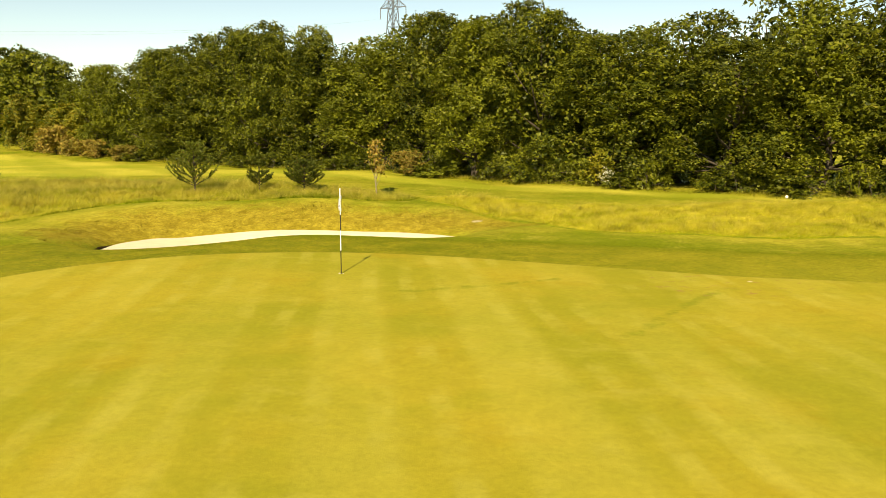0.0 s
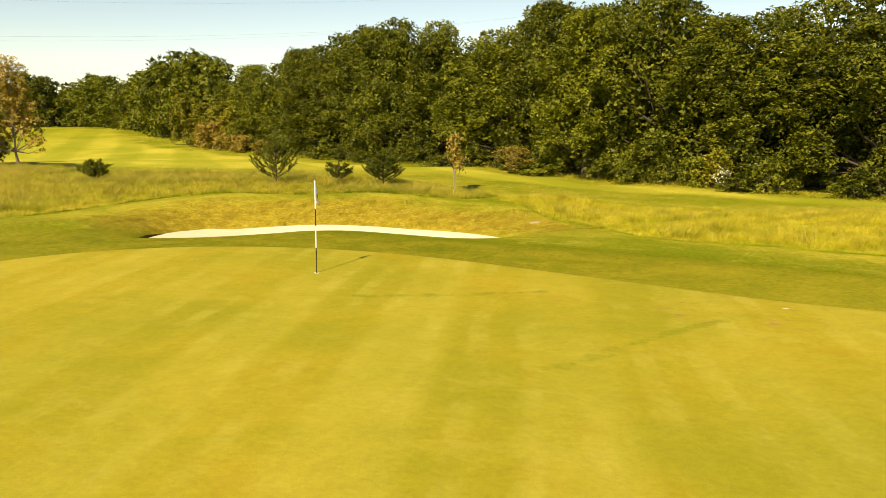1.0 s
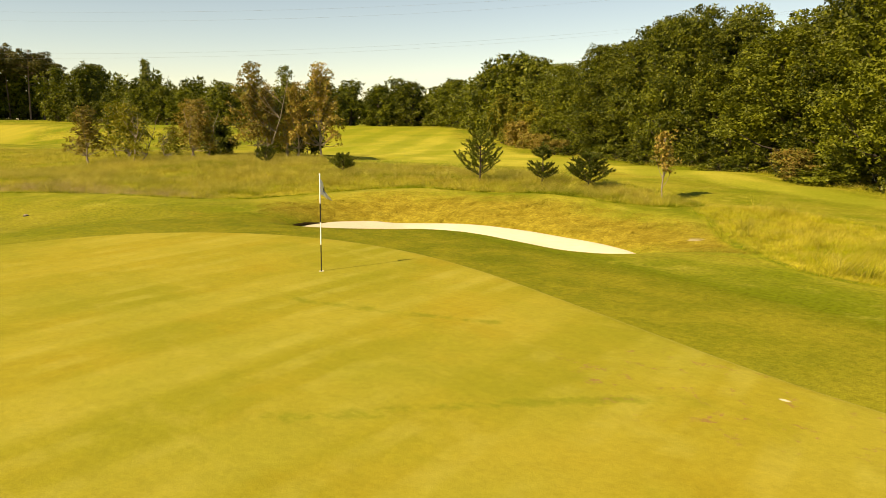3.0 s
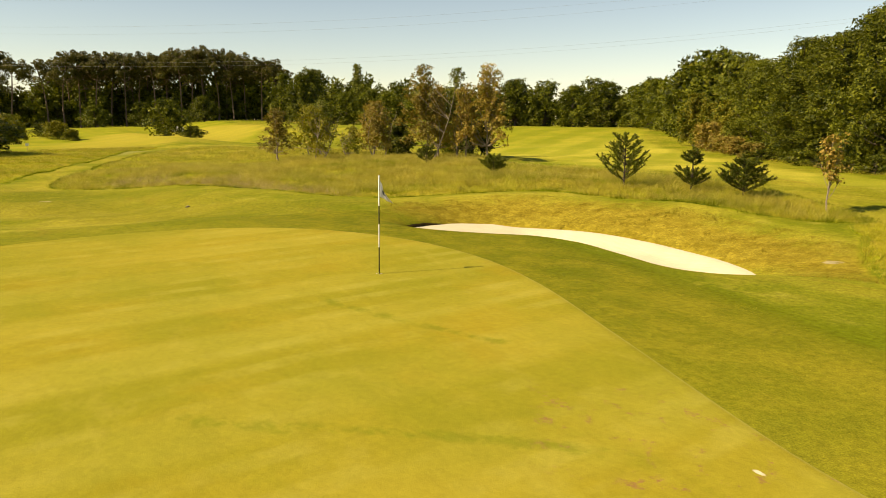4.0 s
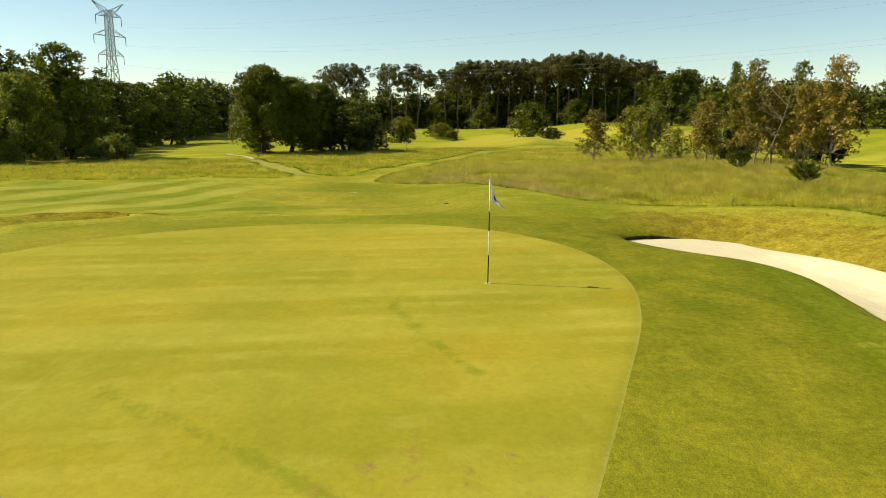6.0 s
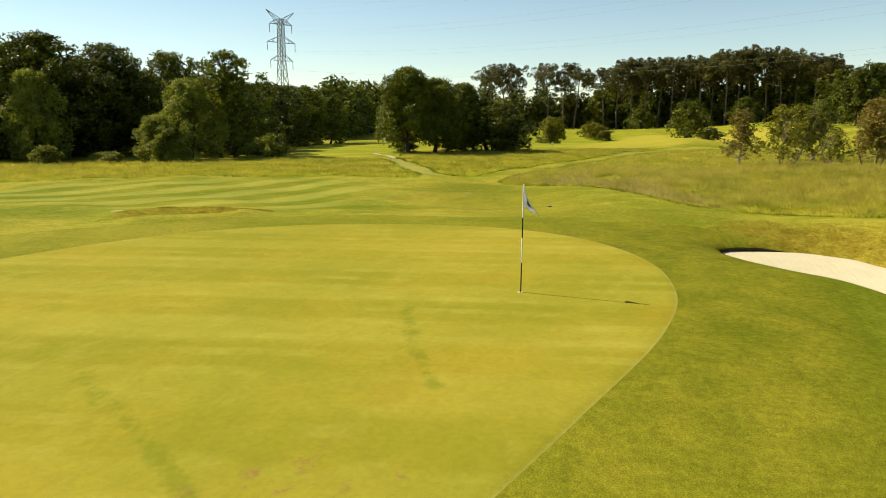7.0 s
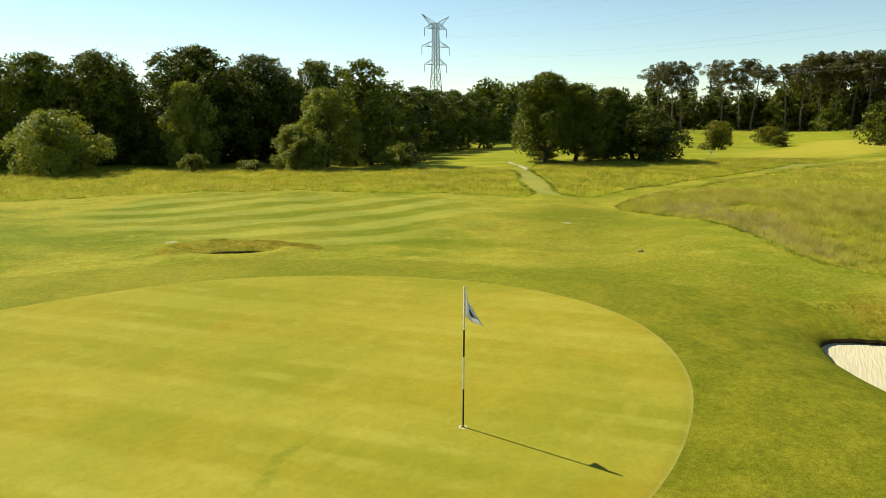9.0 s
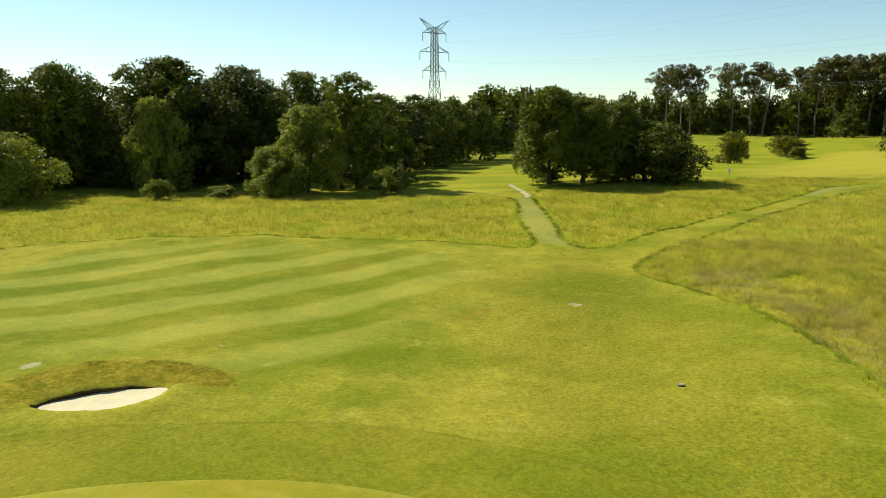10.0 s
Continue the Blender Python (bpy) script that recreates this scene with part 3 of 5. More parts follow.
def broad_tree(name, seed, h, r, skirt=0.12, clumps=70, per=130, leaf=0.2, clump_r=0.24, leaf_mat=None, bark=None, trunk_r=None, stems=1, top=0.62, lean=0.0, sparse=1.0, tuck=0.3, inner=0.24):
    """A broad-leaved tree or bush: bent trunk, limbs out to the lobes of the crown, twigs of leaves over them."""
    rng = rng_of(seed)
    trunk_r = trunk_r or 0.018 * h + 0.03
    lobes = rng.uniform(0, 6.28, 5)
    count = max(int(clumps * 0.62), 12)
    peak = 1 - top

    def profile(zr, a):
        prof = math.sqrt(max(1 - ((zr - peak) / (1.03 - peak)) ** 2, 0.03)) if zr > peak else 1 - tuck * ((peak - zr) / peak) ** 1.5
        prof = prof ** 1.35 if zr > peak else prof
        return prof * (1 + 0.16 * math.sin(2 * a + lobes[0]) + 0.13 * math.sin(3 * a + lobes[1] + 4 * zr) + 0.1 * math.sin(9 * zr + lobes[2]))

    cs, rs = [], []
    for i in range(count):
        zr = skirt + (1 - skirt) * (i + rng.uniform(0, 1)) / count
        a = i * 2.39996 + rng.uniform(-0.6, 0.6)
        cr = r * clump_r * rng.uniform(0.55, 1.5)
        q = max(r * profile(zr, a) * rng.uniform(0.75, 1.08) - 0.6 * cr, 0.05 * r)
        cs.append((q * math.cos(a) + lean * zr * h, q * math.sin(a), min(zr * h, h - 0.8 * cr)))
        rs.append(cr)
    for i in range(max(count // 9, 2)):
        # leading shoots that stand out of the crown
        zr, a = rng.uniform(0.72, 0.97), rng.uniform(0, 6.28)
        q = r * profile(zr, a) * rng.uniform(0.75, 1.1)
        cs.append((q * math.cos(a) + lean * zr * h, q * math.sin(a), zr * h + 0.03 * h * rng.uniform(0.2, 1)))
        rs.append(r * clump_r * rng.uniform(0.3, 0.5))
    cs, rs = np.array(cs), np.array(rs)
    mid = np.array((lean * h * 0.5, 0, h * 0.4))
    total = clumps * per * sparse
    v = sprays(rng, cs, rs, mid, total * (1 - inner), leaf)
    if inner:
        # larger sparse leafage inside the crown
        k = int(total * inner)
        pick = rng.integers(0, len(cs), k)
        p = mid + (cs[pick] - mid) * rng.uniform(0.35, 0.92, k)[:, None] + rng.normal(0, 0.07 * r, (k, 3))
        nor = rng.normal(size=(k, 3)) + np.array([0, 0, 0.4])
        nor /= np.linalg.norm(nor, axis=1, keepdims=True)
        v = np.concatenate([v, leaf_tris(rng, p, nor, rng.normal(size=(k, 3)), leaf * 1.8)])
    ok = v.reshape(-1, 3, 3)[:, :, 2].min(1) > 0.02
    v = v.reshape(-1, 3, 3)[ok].reshape(-1, 3)
    f = np.arange(len(v)).reshape(-1, 3)
    runs = []
    for s in range(stems):
        bx, by = (rng.normal(0, 0.35 * (stems > 1), 2))
        pts, x, y = [], bx, by
        for i in range(7):
            t = i / 6
            x += rng.normal(0, 0.012 * h) + lean * h / 7 + (bx * 0.35 if stems > 1 else 0)
            y += rng.normal(0, 0.012 * h) + (by * 0.35 if stems > 1 else 0)
            flare = 1.5 if i == 0 else 1.0
            pts.append(((x if i else bx, y if i else by, t * h * 0.85 - (0.15 if i == 0 else 0)), trunk_r * flare * (1 - 0.86 * t) / math.sqrt(stems)))
        runs.append(pts)
        for c in rng.choice(len(cs), size=min(len(cs), 34 // stems), replace=False):
            j = int(np.clip(cs[c][2] / h * 6 * 0.75, 1, 5))
            base, br = pts[j]
            tip = cs[c]
            bend = [(base[m] * 0.5 + tip[m] * 0.5) for m in range(3)]
            bend[2] -= 0.03 * h
            runs.append([(base, br * 0.55), (tuple(bend), br * 0.34), (tuple(tip), 0.012)])
    tv, tf = tubes(runs, 6)
    tree = new(name)
    part("trunk", mesh_from("trunk", tv, tf, bark or M_BARK, smooth=True), tree)
    part("crown", mesh_from("crown", v, f, leaf_mat or M_OAK), tree)
    return tree


def umbrella_pine(name, seed, h, r):
    """A tall pine: bare leaning trunk, a few rising limbs, flat needle pads with gaps between them."""
    rng = rng_of(seed)
    lean = rng.normal(0, 0.06, 2) * h
    bow = rng.normal(0, 0.02, 2) * h
    pts = [((lean[0] * t * t + bow[0] * math.sin(3.1 * t), lean[1] * t * t + bow[1] * math.sin(3.1 * t), t * h * 0.92 - (0.2 if t == 0 else 0)), 0.34 * (1 - 0.72 * t)) for t in np.linspace(0, 1, 9)]
    runs, cs, rs = [pts], [], []
    for i in range(12):
        a = i * 2.4 + rng.uniform(-0.5, 0.5)
        base, br = pts[min(5 + i // 4, 8) if i else 4]
        ln = r * rng.uniform(0.55, 1.0) * (1.0 if i < 8 else 0.45)
        tip = np.array((base[0] + ln * math.cos(a), base[1] + ln * math.sin(a), min(base[2] + rng.uniform(0.3, 0.8) * ln, h * 0.96)))
        elbow = ((base[0] + tip[0]) / 2, (base[1] + tip[1]) / 2, base[2] + 0.3 * (tip[2] - base[2]))
        runs.append([(base, br * 0.5), (elbow, br * 0.32), (tuple(tip), 0.05)])
        for k in range(4):
            c = tip + rng.normal(0, 1, 3) * np.array((0.26, 0.26, 0.13)) * r
            if k > 2:
                c = 0.45 * tip + 0.55 * np.array(elbow) + rng.normal(0, 0.14, 3) * r + np.array((0, 0, 1.0))
            c[2] = min(c[2], h * 0.975)
            cs.append(c)
            rs.append(r * rng.uniform(0.15, 0.29))
            runs.append([(elbow, br * 0.2), (tuple(c), 0.03)])
    cs, rs = np.array(cs), np.array(rs)
    v, f = leaf_cloud(rng, cs, rs, np.full(len(cs), 72), 0.31, squash=0.72, out=0.1, up=0.3)
    tv, tf = tubes(runs, 5)
    tree = new(name)
    part("trunk", mesh_from("trunk", tv, tf, M_BARK_PINE, smooth=True), tree)
    part("crown", mesh_from("crown", v, f, M_PINE), tree)
    return tree


def young_conifer(name, seed, h, r, whorls=6, gap=None, rise=0.7, arms=6):
    """A young conifer: leader, open whorls of feathered arms that curve upwards, needles set along each."""
    rng = rng_of(seed)
    runs = [[((0, 0, -0.05), 0.045), ((0.02, 0, h * 0.5), 0.03), ((0, 0.01, h), 0.008)]]
    twigs = [((0, 0, h * 0.72), (0, 0, h * 0.88), (0, 0, h))]
    for i in range(whorls):
        z = h * (0.14 + 0.66 * i / (whorls - 1))
        if gap and gap[0] < z / h < gap[1]:
            continue
        for s in range(arms):
            a = 6.28 * (s + rng.uniform(-0.35, 0.35)) / arms + i * 0.9
            zz = z + rng.uniform(-0.03, 0.03) * h
            ln = r * (1.05 - 0.85 * (zz / h)) * rng.uniform(0.7, 1.2) + 0.1
            e = (ln * math.cos(a), ln * math.sin(a), zz + ln * rise * rng.uniform(0.8, 1.25))
            m = (e[0] * 0.55, e[1] * 0.55, zz + (e[2] - zz) * 0.36)
            runs.append([((0, 0, zz), 0.018), (m, 0.012), (e, 0.004)])
            twigs.append(((0, 0, zz), m, e))
            for q in range(3):
                f = rng.uniform(0.35, 0.85)
                b0 = tuple(m[j] + (e[j] - m[j]) * (2 * f - 1) if f > 0.5 else m[j] * 2 * f + (0, 0, zz)[j] * (1 - 2 * f) for j in range(3))
                b1 = (b0[0] + 0.3 * ln * math.cos(a + rng.choice((-0.9, 0.9))), b0[1] + 0.3 * ln * math.sin(a + rng.choice((-0.9, 0.9))), b0[2] + 0.3 * ln * rise)
                runs.append([(b0, 0.008), (b1, 0.003)])
                twigs.append((b0, tuple((u + w) / 2 for u, w in zip(b0, b1)), b1))
    verts = []
    for a, m, e in twigs:
        a, m, e = (np.array(q) for q in (a, m, e))
        k = int(16 + 105 * np.linalg.norm(e - a))
        t = rng.uniform(0.15, 1.0, k)[:, None]
        p = np.where(t < 0.5, a + (m - a) * t * 2, m + (e - m) * (t * 2 - 1))
        ax = (e - m) / (np.linalg.norm(e - m) + 1e-6)
        d = rng.normal(size=(k, 3)) * 0.7 + 1.2 * ax
        d /= np.linalg.norm(d, axis=1, keepdims=True)
        sd = np.cross(d, rng.normal(size=(k, 3)))
        sd /= np.linalg.norm(sd, axis=1, keepdims=True)
        ln = rng.uniform(0.06, 0.13, k)[:, None]
        verts.append(np.stack([p - sd * 0.017, p + sd * 0.017, p + d * ln + sd * 0.005, p + d * ln - sd * 0.005], 1).reshape(-1, 3))
    v = np.concatenate(verts)
    tv, tf = tubes(runs, 5)
    tree = new(name)
    part("trunk", mesh_from("trunk", tv, tf, M_BARK, smooth=True), tree)
    part("crown", mesh_from("crown", v, np.arange(len(v)).reshape(-1, 4), M_FIR), tree)
    return tree


def stand(ob, x, y, turn=0.0, size=1.0, wide=None, sink=0.0):
    """The pose of a thing on the ground."""
    w = wide or size
    return pose(x, y, spot(x, y) - sink, 0, 0, turn) @ Matrix.Diagonal((w, w, size, 1))


def set_out(proto, places, label, category, group):
    """The first of a kind goes to the first place, copies to the rest: x, y, turn, size, width."""
    out = []
    for i, (x, y, turn, size, wide) in enumerate(places):
        m = stand(proto, x, y, turn, size, wide)
        if i == 0:
            proto.matrix_basis = Matrix()
            first = m
            ob = proto
        else:
            ob = copy_thing(proto, m)
        tagged(ob, label, category, group)
        out.append(ob)
    proto.matrix_basis = first
    return out


# ---------------------------------------------------------------- ground
def axis_steps(pieces, far, growth=1.13):
    mid = []
    for a, b, s in pieces:
        mid += list(np.arange(a, b - 1e-6, s))
    mid.append(pieces[-1][1])
    lo, hi, s = [], [], 0.6
    v = mid[0]
    while v > -far:
        v -= s
        s *= growth
        lo.append(v)
    v, s = mid[-1], 0.6
    while v < far:
        v += s
        s *= growth
        hi.append(v)
    return np.array(lo[::-1] + mid + hi)


def polyline_distance(points, x, y):
    best = np.full(x.shape, 1e9)
    for (ax, ay), (bx, by) in zip(points[:-1], points[1:]):
        dx, dy = bx - ax, by - ay
        t = np.clip(((x - ax) * dx + (y - ay) * dy) / (dx * dx + dy * dy), 0, 1)
        best = np.minimum(best, np.hypot(x - ax - t * dx, y - ay - t * dy))
    return best


gx = axis_steps([(-68, -42, 0.7), (-42, -16, 0.4), (-16, 3, 0.2), (3, 26, 0.4)], 3000)
gy = axis_steps([(-24, 0.5, 0.4), (0.5, 8, 0.2), (8, 21, 0.4), (21, 31, 0.2), (31, 56, 0.4)], 3000)
GX, GY = np.meshgrid(gx, gy)
fx, fy = GX.ravel(), GY.ravel()
gz, dn, dw = rim(fx, fy)
gz = cut_ground(fx, fy)
APPROACH = smooth_loop([(-13, -3), (-18, -12), (-26, -17), (-32, -13), (-35, -5), (-36, 1), (-33, 6), (-28, 7.5), (-22, 8), (-17, 8)], 6)
FAIRWAY_N = smooth_loop([(24, 35), (14, 37), (4, 40), (-6, 44), (-16, 46), (-26, 44), (-36, 46), (-60, 56), (-90, 72), (-120, 92), (-112, 112), (-84, 106), (-60, 84), (-42, 72),
                         (-22, 59), (-9, 51), (2, 44), (14, 38.5), (24, 36)], 6)
FAIRWAY_W = smooth_loop([(-66, -9), (-62, -16), (-70, -19), (-84, -20), (-110, -24), (-150, -28), (-200, -40), (-215, -20), (-160, -14), (-110, -6), (-84, -4)], 6)
FAIRWAY_P = smooth_loop([(-92, 8), (-104, 16), (-112, 30), (-130, 48), (-170, 60), (-230, 60), (-250, 20), (-220, -4), (-150, -8), (-110, 0)], 6)
BARE = ((1.25, 28.5, 0.26, 0.15), (-12.95, 0.7, 0.3, 0.2), (-27.9, 11.85, 0.4, 0.24), (-26.5, 11.4, 0.9, 0.16), (-22.4, 10.6, 0.3, 0.14), (-17.3, 3.6, 0.2, 0.12))
nx, ny = len(gx), len(gy)
idx = np.arange(nx * ny).reshape(ny, nx)
quads = np.stack([idx[:-1, :-1], idx[:-1, 1:], idx[1:, 1:], idx[1:, :-1]], -1).reshape(-1, 4)
quads = quads[np.minimum(dn, dw)[quads].max(1) > 0.45]


def cut_edge(loop, deep):
    """Rings from the turf up to the lip of a bunker, and its cut face down below the sand."""
    nxt, prv = np.roll(loop, -1, 0), np.roll(loop, 1, 0)
    t = nxt - prv
    n = np.stack([t[:, 1], -t[:, 0]], 1)
    n /= np.linalg.norm(n, axis=1, keepdims=True)
    mid = loop + n * 0.05
    if sdf(loop, mid[:, 0], mid[:, 1]).mean() < 0:
        n = -n
    rough_lip = 0.035 * wave(loop[:, 0], loop[:, 1], 0.9, 21) + 0.02 * wave(loop[:, 0], loop[:, 1], 0.35, 22)
    ps, zs, pit = [], [], []
    for off, dz, mark in ((1.0, -0.02, 1), (0.8, 0.006, 1), (0.5, 0.008, 1), (0.25, 0.008, 1), (0.1, 0.004, 1), (0.0, -0.015, 0.06), (-0.02, -0.035, -0.1), (0.03, -0.12, -1), (0.05, -deep, -1)):
        p = loop + n * (off + rough_lip * (1.0 if off < 0.3 else 0.0))[:, None]
        ps.append(p)
        zs.append(ground_z(p[:, 0], p[:, 1]) + dz)
        pit.append(np.full(len(p), mark))
    m, rings = len(loop), len(ps)
    faces = [(r * m + i, r * m + (i + 1) % m, (r + 1) * m + (i + 1) % m, (r + 1) * m + i) for r in range(rings - 1) for i in range(m)]
    return np.concatenate(ps), np.concatenate(zs), np.concatenate(pit), np.array(faces)


pit = np.minimum(dn, dw)
for loop, deep in ((smooth_loop(BUNKER_N[::3], 6), 0.8), (smooth_loop(BUNKER_W[::2], 5), 0.7)):
    p, z, mark, faces = cut_edge(loop, deep)
    quads = np.concatenate([quads, faces + len(fx)])
    fx, fy, gz, pit = np.concatenate([fx, p[:, 0]]), np.concatenate([fy, p[:, 1]]), np.concatenate([gz, z]), np.concatenate([pit, mark])
rough = np.minimum.reduce([sdf(q, fx, fy) for q in (ROUGH_A, ROUGH_B, ROUGH_C, ROUGH_D)])
fair = np.minimum.reduce([sdf(q, fx, fy) for q in (FAIRWAY_N, FAIRWAY_W, FAIRWAY_P)])
bare = np.minimum.reduce([np.hypot((fx - bx) / sx, (fy - by) / sy) - 1 for bx, by, sx, sy in BARE])
ground = new("ground", mesh_from("ground", np.stack([fx, fy, gz], 1), quads, M_TURF, {
    "rough": rough, "apron": sdf(APRON, fx, fy), "brown": sdf(BROWN, fx, fy), "bank": sdf(BANK_W, fx, fy), "pit": pit,
    "dull": sdf(smooth_loop([(-38, 9.5), (-34, 14), (-27, 19), (-19, 20.5), (-15, 24), (-13, 20), (-15, 14), (-20, 11), (-26, 8.5), (-32, 7)], 6), fx, fy), "lane": np.minimum(polyline_distance([(-41.5, 7.4), (-50.8, 10.3), (-70, 16.2), (-90, 24)], fx, fy), polyline_distance([(-41.5, 6.5), (-50, 2.4), (-63, -3.2)], fx, fy)), "approach": sdf(APPROACH, fx, fy), "fairway": fair, "bare": bare, "tan": sdf(smooth_loop([(-95, 14), (-105, 28), (-125, 44), (-180, 70), (-205, 52), (-165, 26), (-120, 13)], 6), fx, fy), "lush": polyline_distance([(-7.5, 23.9), (-5.9, 24.3), (-2, 23.8), (1.5, 23.2), (4.6, 22.4), (8.2, 21.6), (13, 20.6)], fx, fy)}, smooth=True))
tagged(ground, "mown yellow-green turf with striped fairways and dry banks", "ground", kind="structure")


def disc_sheet(loop, centre, rings, z_of):
    c = np.array(centre)
    n = len(loop)
    ts = np.linspace(0, 1, rings + 1)[1:] ** 0.85
    p = np.concatenate([[c]] + [c + (loop - c) * t for t in ts])
    tris = []
    for i in range(n):
        tris.append((0, 1 + i, 1 + (i + 1) % n, 1 + (i + 1) % n))
    faces = [t[:3] for t in tris]
    quads = []
    for k in range(rings - 1):
        for i in range(n):
            a, b = 1 + k * n + i, 1 + k * n + (i + 1) % n
            quads.append((a, a + n, b + n, b))
    tri = [f for q in quads for f in ((q[0], q[1], q[2]), (q[0], q[2], q[3]))] + faces
    return np.column_stack([p, z_of(p[:, 0], p[:, 1])]), np.array(tri), p


v, f, p = disc_sheet(GREEN, (0.5, 12.3), 60, lambda x, y: height(x, y) - 0.006 + 0.02 * sstep(0.0, 0.14, -sdf(GREEN, x, y)))
drain = np.minimum(polyline_distance([(-1.1, 16.0), (-0.4, 16.1), (0.3, 16.35), (1.8, 16.9), (2.9, 17.4)], p[:, 0], p[:, 1]),
                   polyline_distance([(3.6, 12.7), (4.2, 13.5), (4.8, 14.35), (5.4, 15.15), (6.0, 15.8), (6.7, 16.5)], p[:, 0], p[:, 1]))
worn = np.hypot((p[:, 0] - 6.8) / 1.6, (p[:, 1] - 16.9) / 0.9) - 1
tagged(new("putting_green", mesh_from("putting_green", v, f, M_GREEN, {"drain": drain, "worn": worn, "rim": sdf(GREEN, p[:, 0], p[:, 1])}, smooth=True)),
       "closely mown pale yellow-green putting green", "putting green", kind="structure")


def sand_n(x, y):
    d = -sdf(BUNKER_N, x, y)
    back = sstep(24.0, 27.0, y)
    z = -0.92 + 0.27 * back * sstep(-11, -8, x) * np.exp(-np.maximum(d, 0) / 0.9) + 0.32 * sstep(7.5, 11, -x) + 0.05 * np.exp(-np.maximum(d, 0) / 0.7) + 0.015 * wave(x, y, 1.7, 3)
    lap = sstep(25.6, 26.6, y + 0.12 * (x + 5)) * sstep(0.75, 0.0, d)
    return z * (1 - lap) + (ground_z(x, y) + 0.014) * lap


def sand_w(x, y):
    d = -sdf(BUNKER_W, x, y)
    tilt = np.clip(-(x + 12.25) * 0.62 - (y - 4.6) * 0.78, -1, 1)
    return -0.27 - 0.12 * tilt + 0.04 * np.exp(-np.maximum(d, 0) / 0.5) + 0.012 * wave(x, y, 1.1, 4)


for loop, centre, z_of in ((BUNKER_N, (-5.0, 26.6), sand_n), (BUNKER_W, (-12.25, 4.65), sand_w)):
    v, f, p = disc_sheet(loop, centre, 16, z_of)
    tagged(new("bunker", mesh_from("bunker", v, f, M_SAND, smooth=True)), "pale raked sand bunker cut into the turf", "sand bunker", "bunkers round the green", "structure")

v, f, p = disc_sheet(SAND_PATH, (-69.3, -6.0), 6, lambda x, y: ground_z(x, y) + 0.03)
tagged(new("sand_path", mesh_from("sand_path", v, f, M_TRACK, {"rim": sdf(SAND_PATH, p[:, 0], p[:, 1])}, smooth=True)), "pale worn sandy track in the grass", "path", kind="structure")

# ---------------------------------------------------------------- flagstick
def flagstick():
    stick = new("flagstick")
    bands = [(-0.12, 0.60, M_BLACK), (0.60, 1.10, M_WHITE), (1.10, 1.50, M_BLACK), (1.50, 2.13, M_WHITE)]
    for a, b, m in bands:
        tv, tf = tubes([[((0, 0, a), 0.0125), ((0, 0, b), 0.0125)]], 10)
        part("pole", mesh_from("pole", tv, tf, m, smooth=True), stick)
    bm = bmesh.new()
    bmesh.ops.create_cone(bm, cap_ends=True, segments=12, radius1=0.016, radius2=0.012, depth=0.03, matrix=Matrix.Translation((0, 0, 2.135)))
    part("cap", bm_mesh("cap", bm, M_WHITE), stick)
    # limp cloth, hanging in folds
    nu, nv = 14, 12
    vs = []
    for j in range(nv + 1):
        for i in range(nu + 1):
            u, w = i / nu, j / nv
            drop = 0.50 * w + 0.34 * u ** 0.8 * (1 - 0.35 * w)
            reach = 0.36 * u * (0.55 + 0.45 * w)
            fold = 0.045 * math.sin(u * 9 + w * 2.0) * u ** 0.5
            vs.append((0.013 + reach * 0.95 * (0.4 + 0.6 * w) + 0.004, fold + 0.05 * u * w, 2.12 - drop * 0.82))
    fs = [(j * (nu + 1) + i, j * (nu + 1) + i + 1, (j + 1) * (nu + 1) + i + 1, (j + 1) * (nu + 1) + i) for j in range(nv) for i in range(nu)]
    me = mesh_from("flag", vs, fs, M_FLAG, smooth=True)
    flag = part("flag", me, stick, "limp white flag with a dark emblem")
    m = flag.modifiers.new("cloth", "SOLIDIFY")
    m.thickness = 0.002
    emb = [k for k in range(len(fs)) if 4 <= k % nu <= 8 and 5 <= k // nu <= 8 and abs((k % nu) - 5.5) <= (k // nu - 3) * 0.5 + 0.4]
    ev, ef = [], []
    for side in (-0.004, 0.004):
        for k in emb:
            s = len(ev)
            ev += [(vs[q][0], vs[q][1] + side, vs[q][2]) for q in fs[k]]
            ef.append((s, s + 1, s + 2, s + 3))
    part("emblem", mesh_from("emblem", ev, ef, M_INK), flag, "dark grey emblem")
    return stick


fk = Nodes("flag cloth", 0.8, 0.1)
cloth = fk.scaled(fk.mix(0.0, (0.84, 0.84, 0.87), (0.84, 0.84, 0.87)), 0.93, 1.05, fk.noise(14, 3))
fk.wire(cloth, fk.shader.inputs["Base Color"])
lit = fk.t.nodes.new("ShaderNodeMixShader")
lit.inputs[0].default_value = 0.45
fk.t.links.new(fk.shader.outputs[0], lit.inputs[1])
fk.t.links.new(fk.node("ShaderNodeBsdfTranslucent", Color=cloth).outputs[0], lit.inputs[2])
fk.t.links.new(lit.outputs[0], fk.t.nodes["Material Output"].inputs["Surface"])
M_FLAG, M_INK = fk.mat, paint("emblem ink", (0.06, 0.06, 0.09), 0.8)
stick = flagstick()
PIN = (-2.425, 17.857)
stick.matrix_basis = pose(PIN[0], PIN[1], spot(*PIN) + 0.004, 0.4, 0.4, 94)
tagged(stick, "black and white banded flagstick with limp white flag", "flagstick")

# ---------------------------------------------------------------- woods along the north side
WOOD = [(30, 30.5), (19.8, 37.2), (12.6, 41), (6.8, 44.6), (0, 48.6), (-8.6, 55.2), (-19.5, 62.5), (-30.3, 70), (-39, 76)]


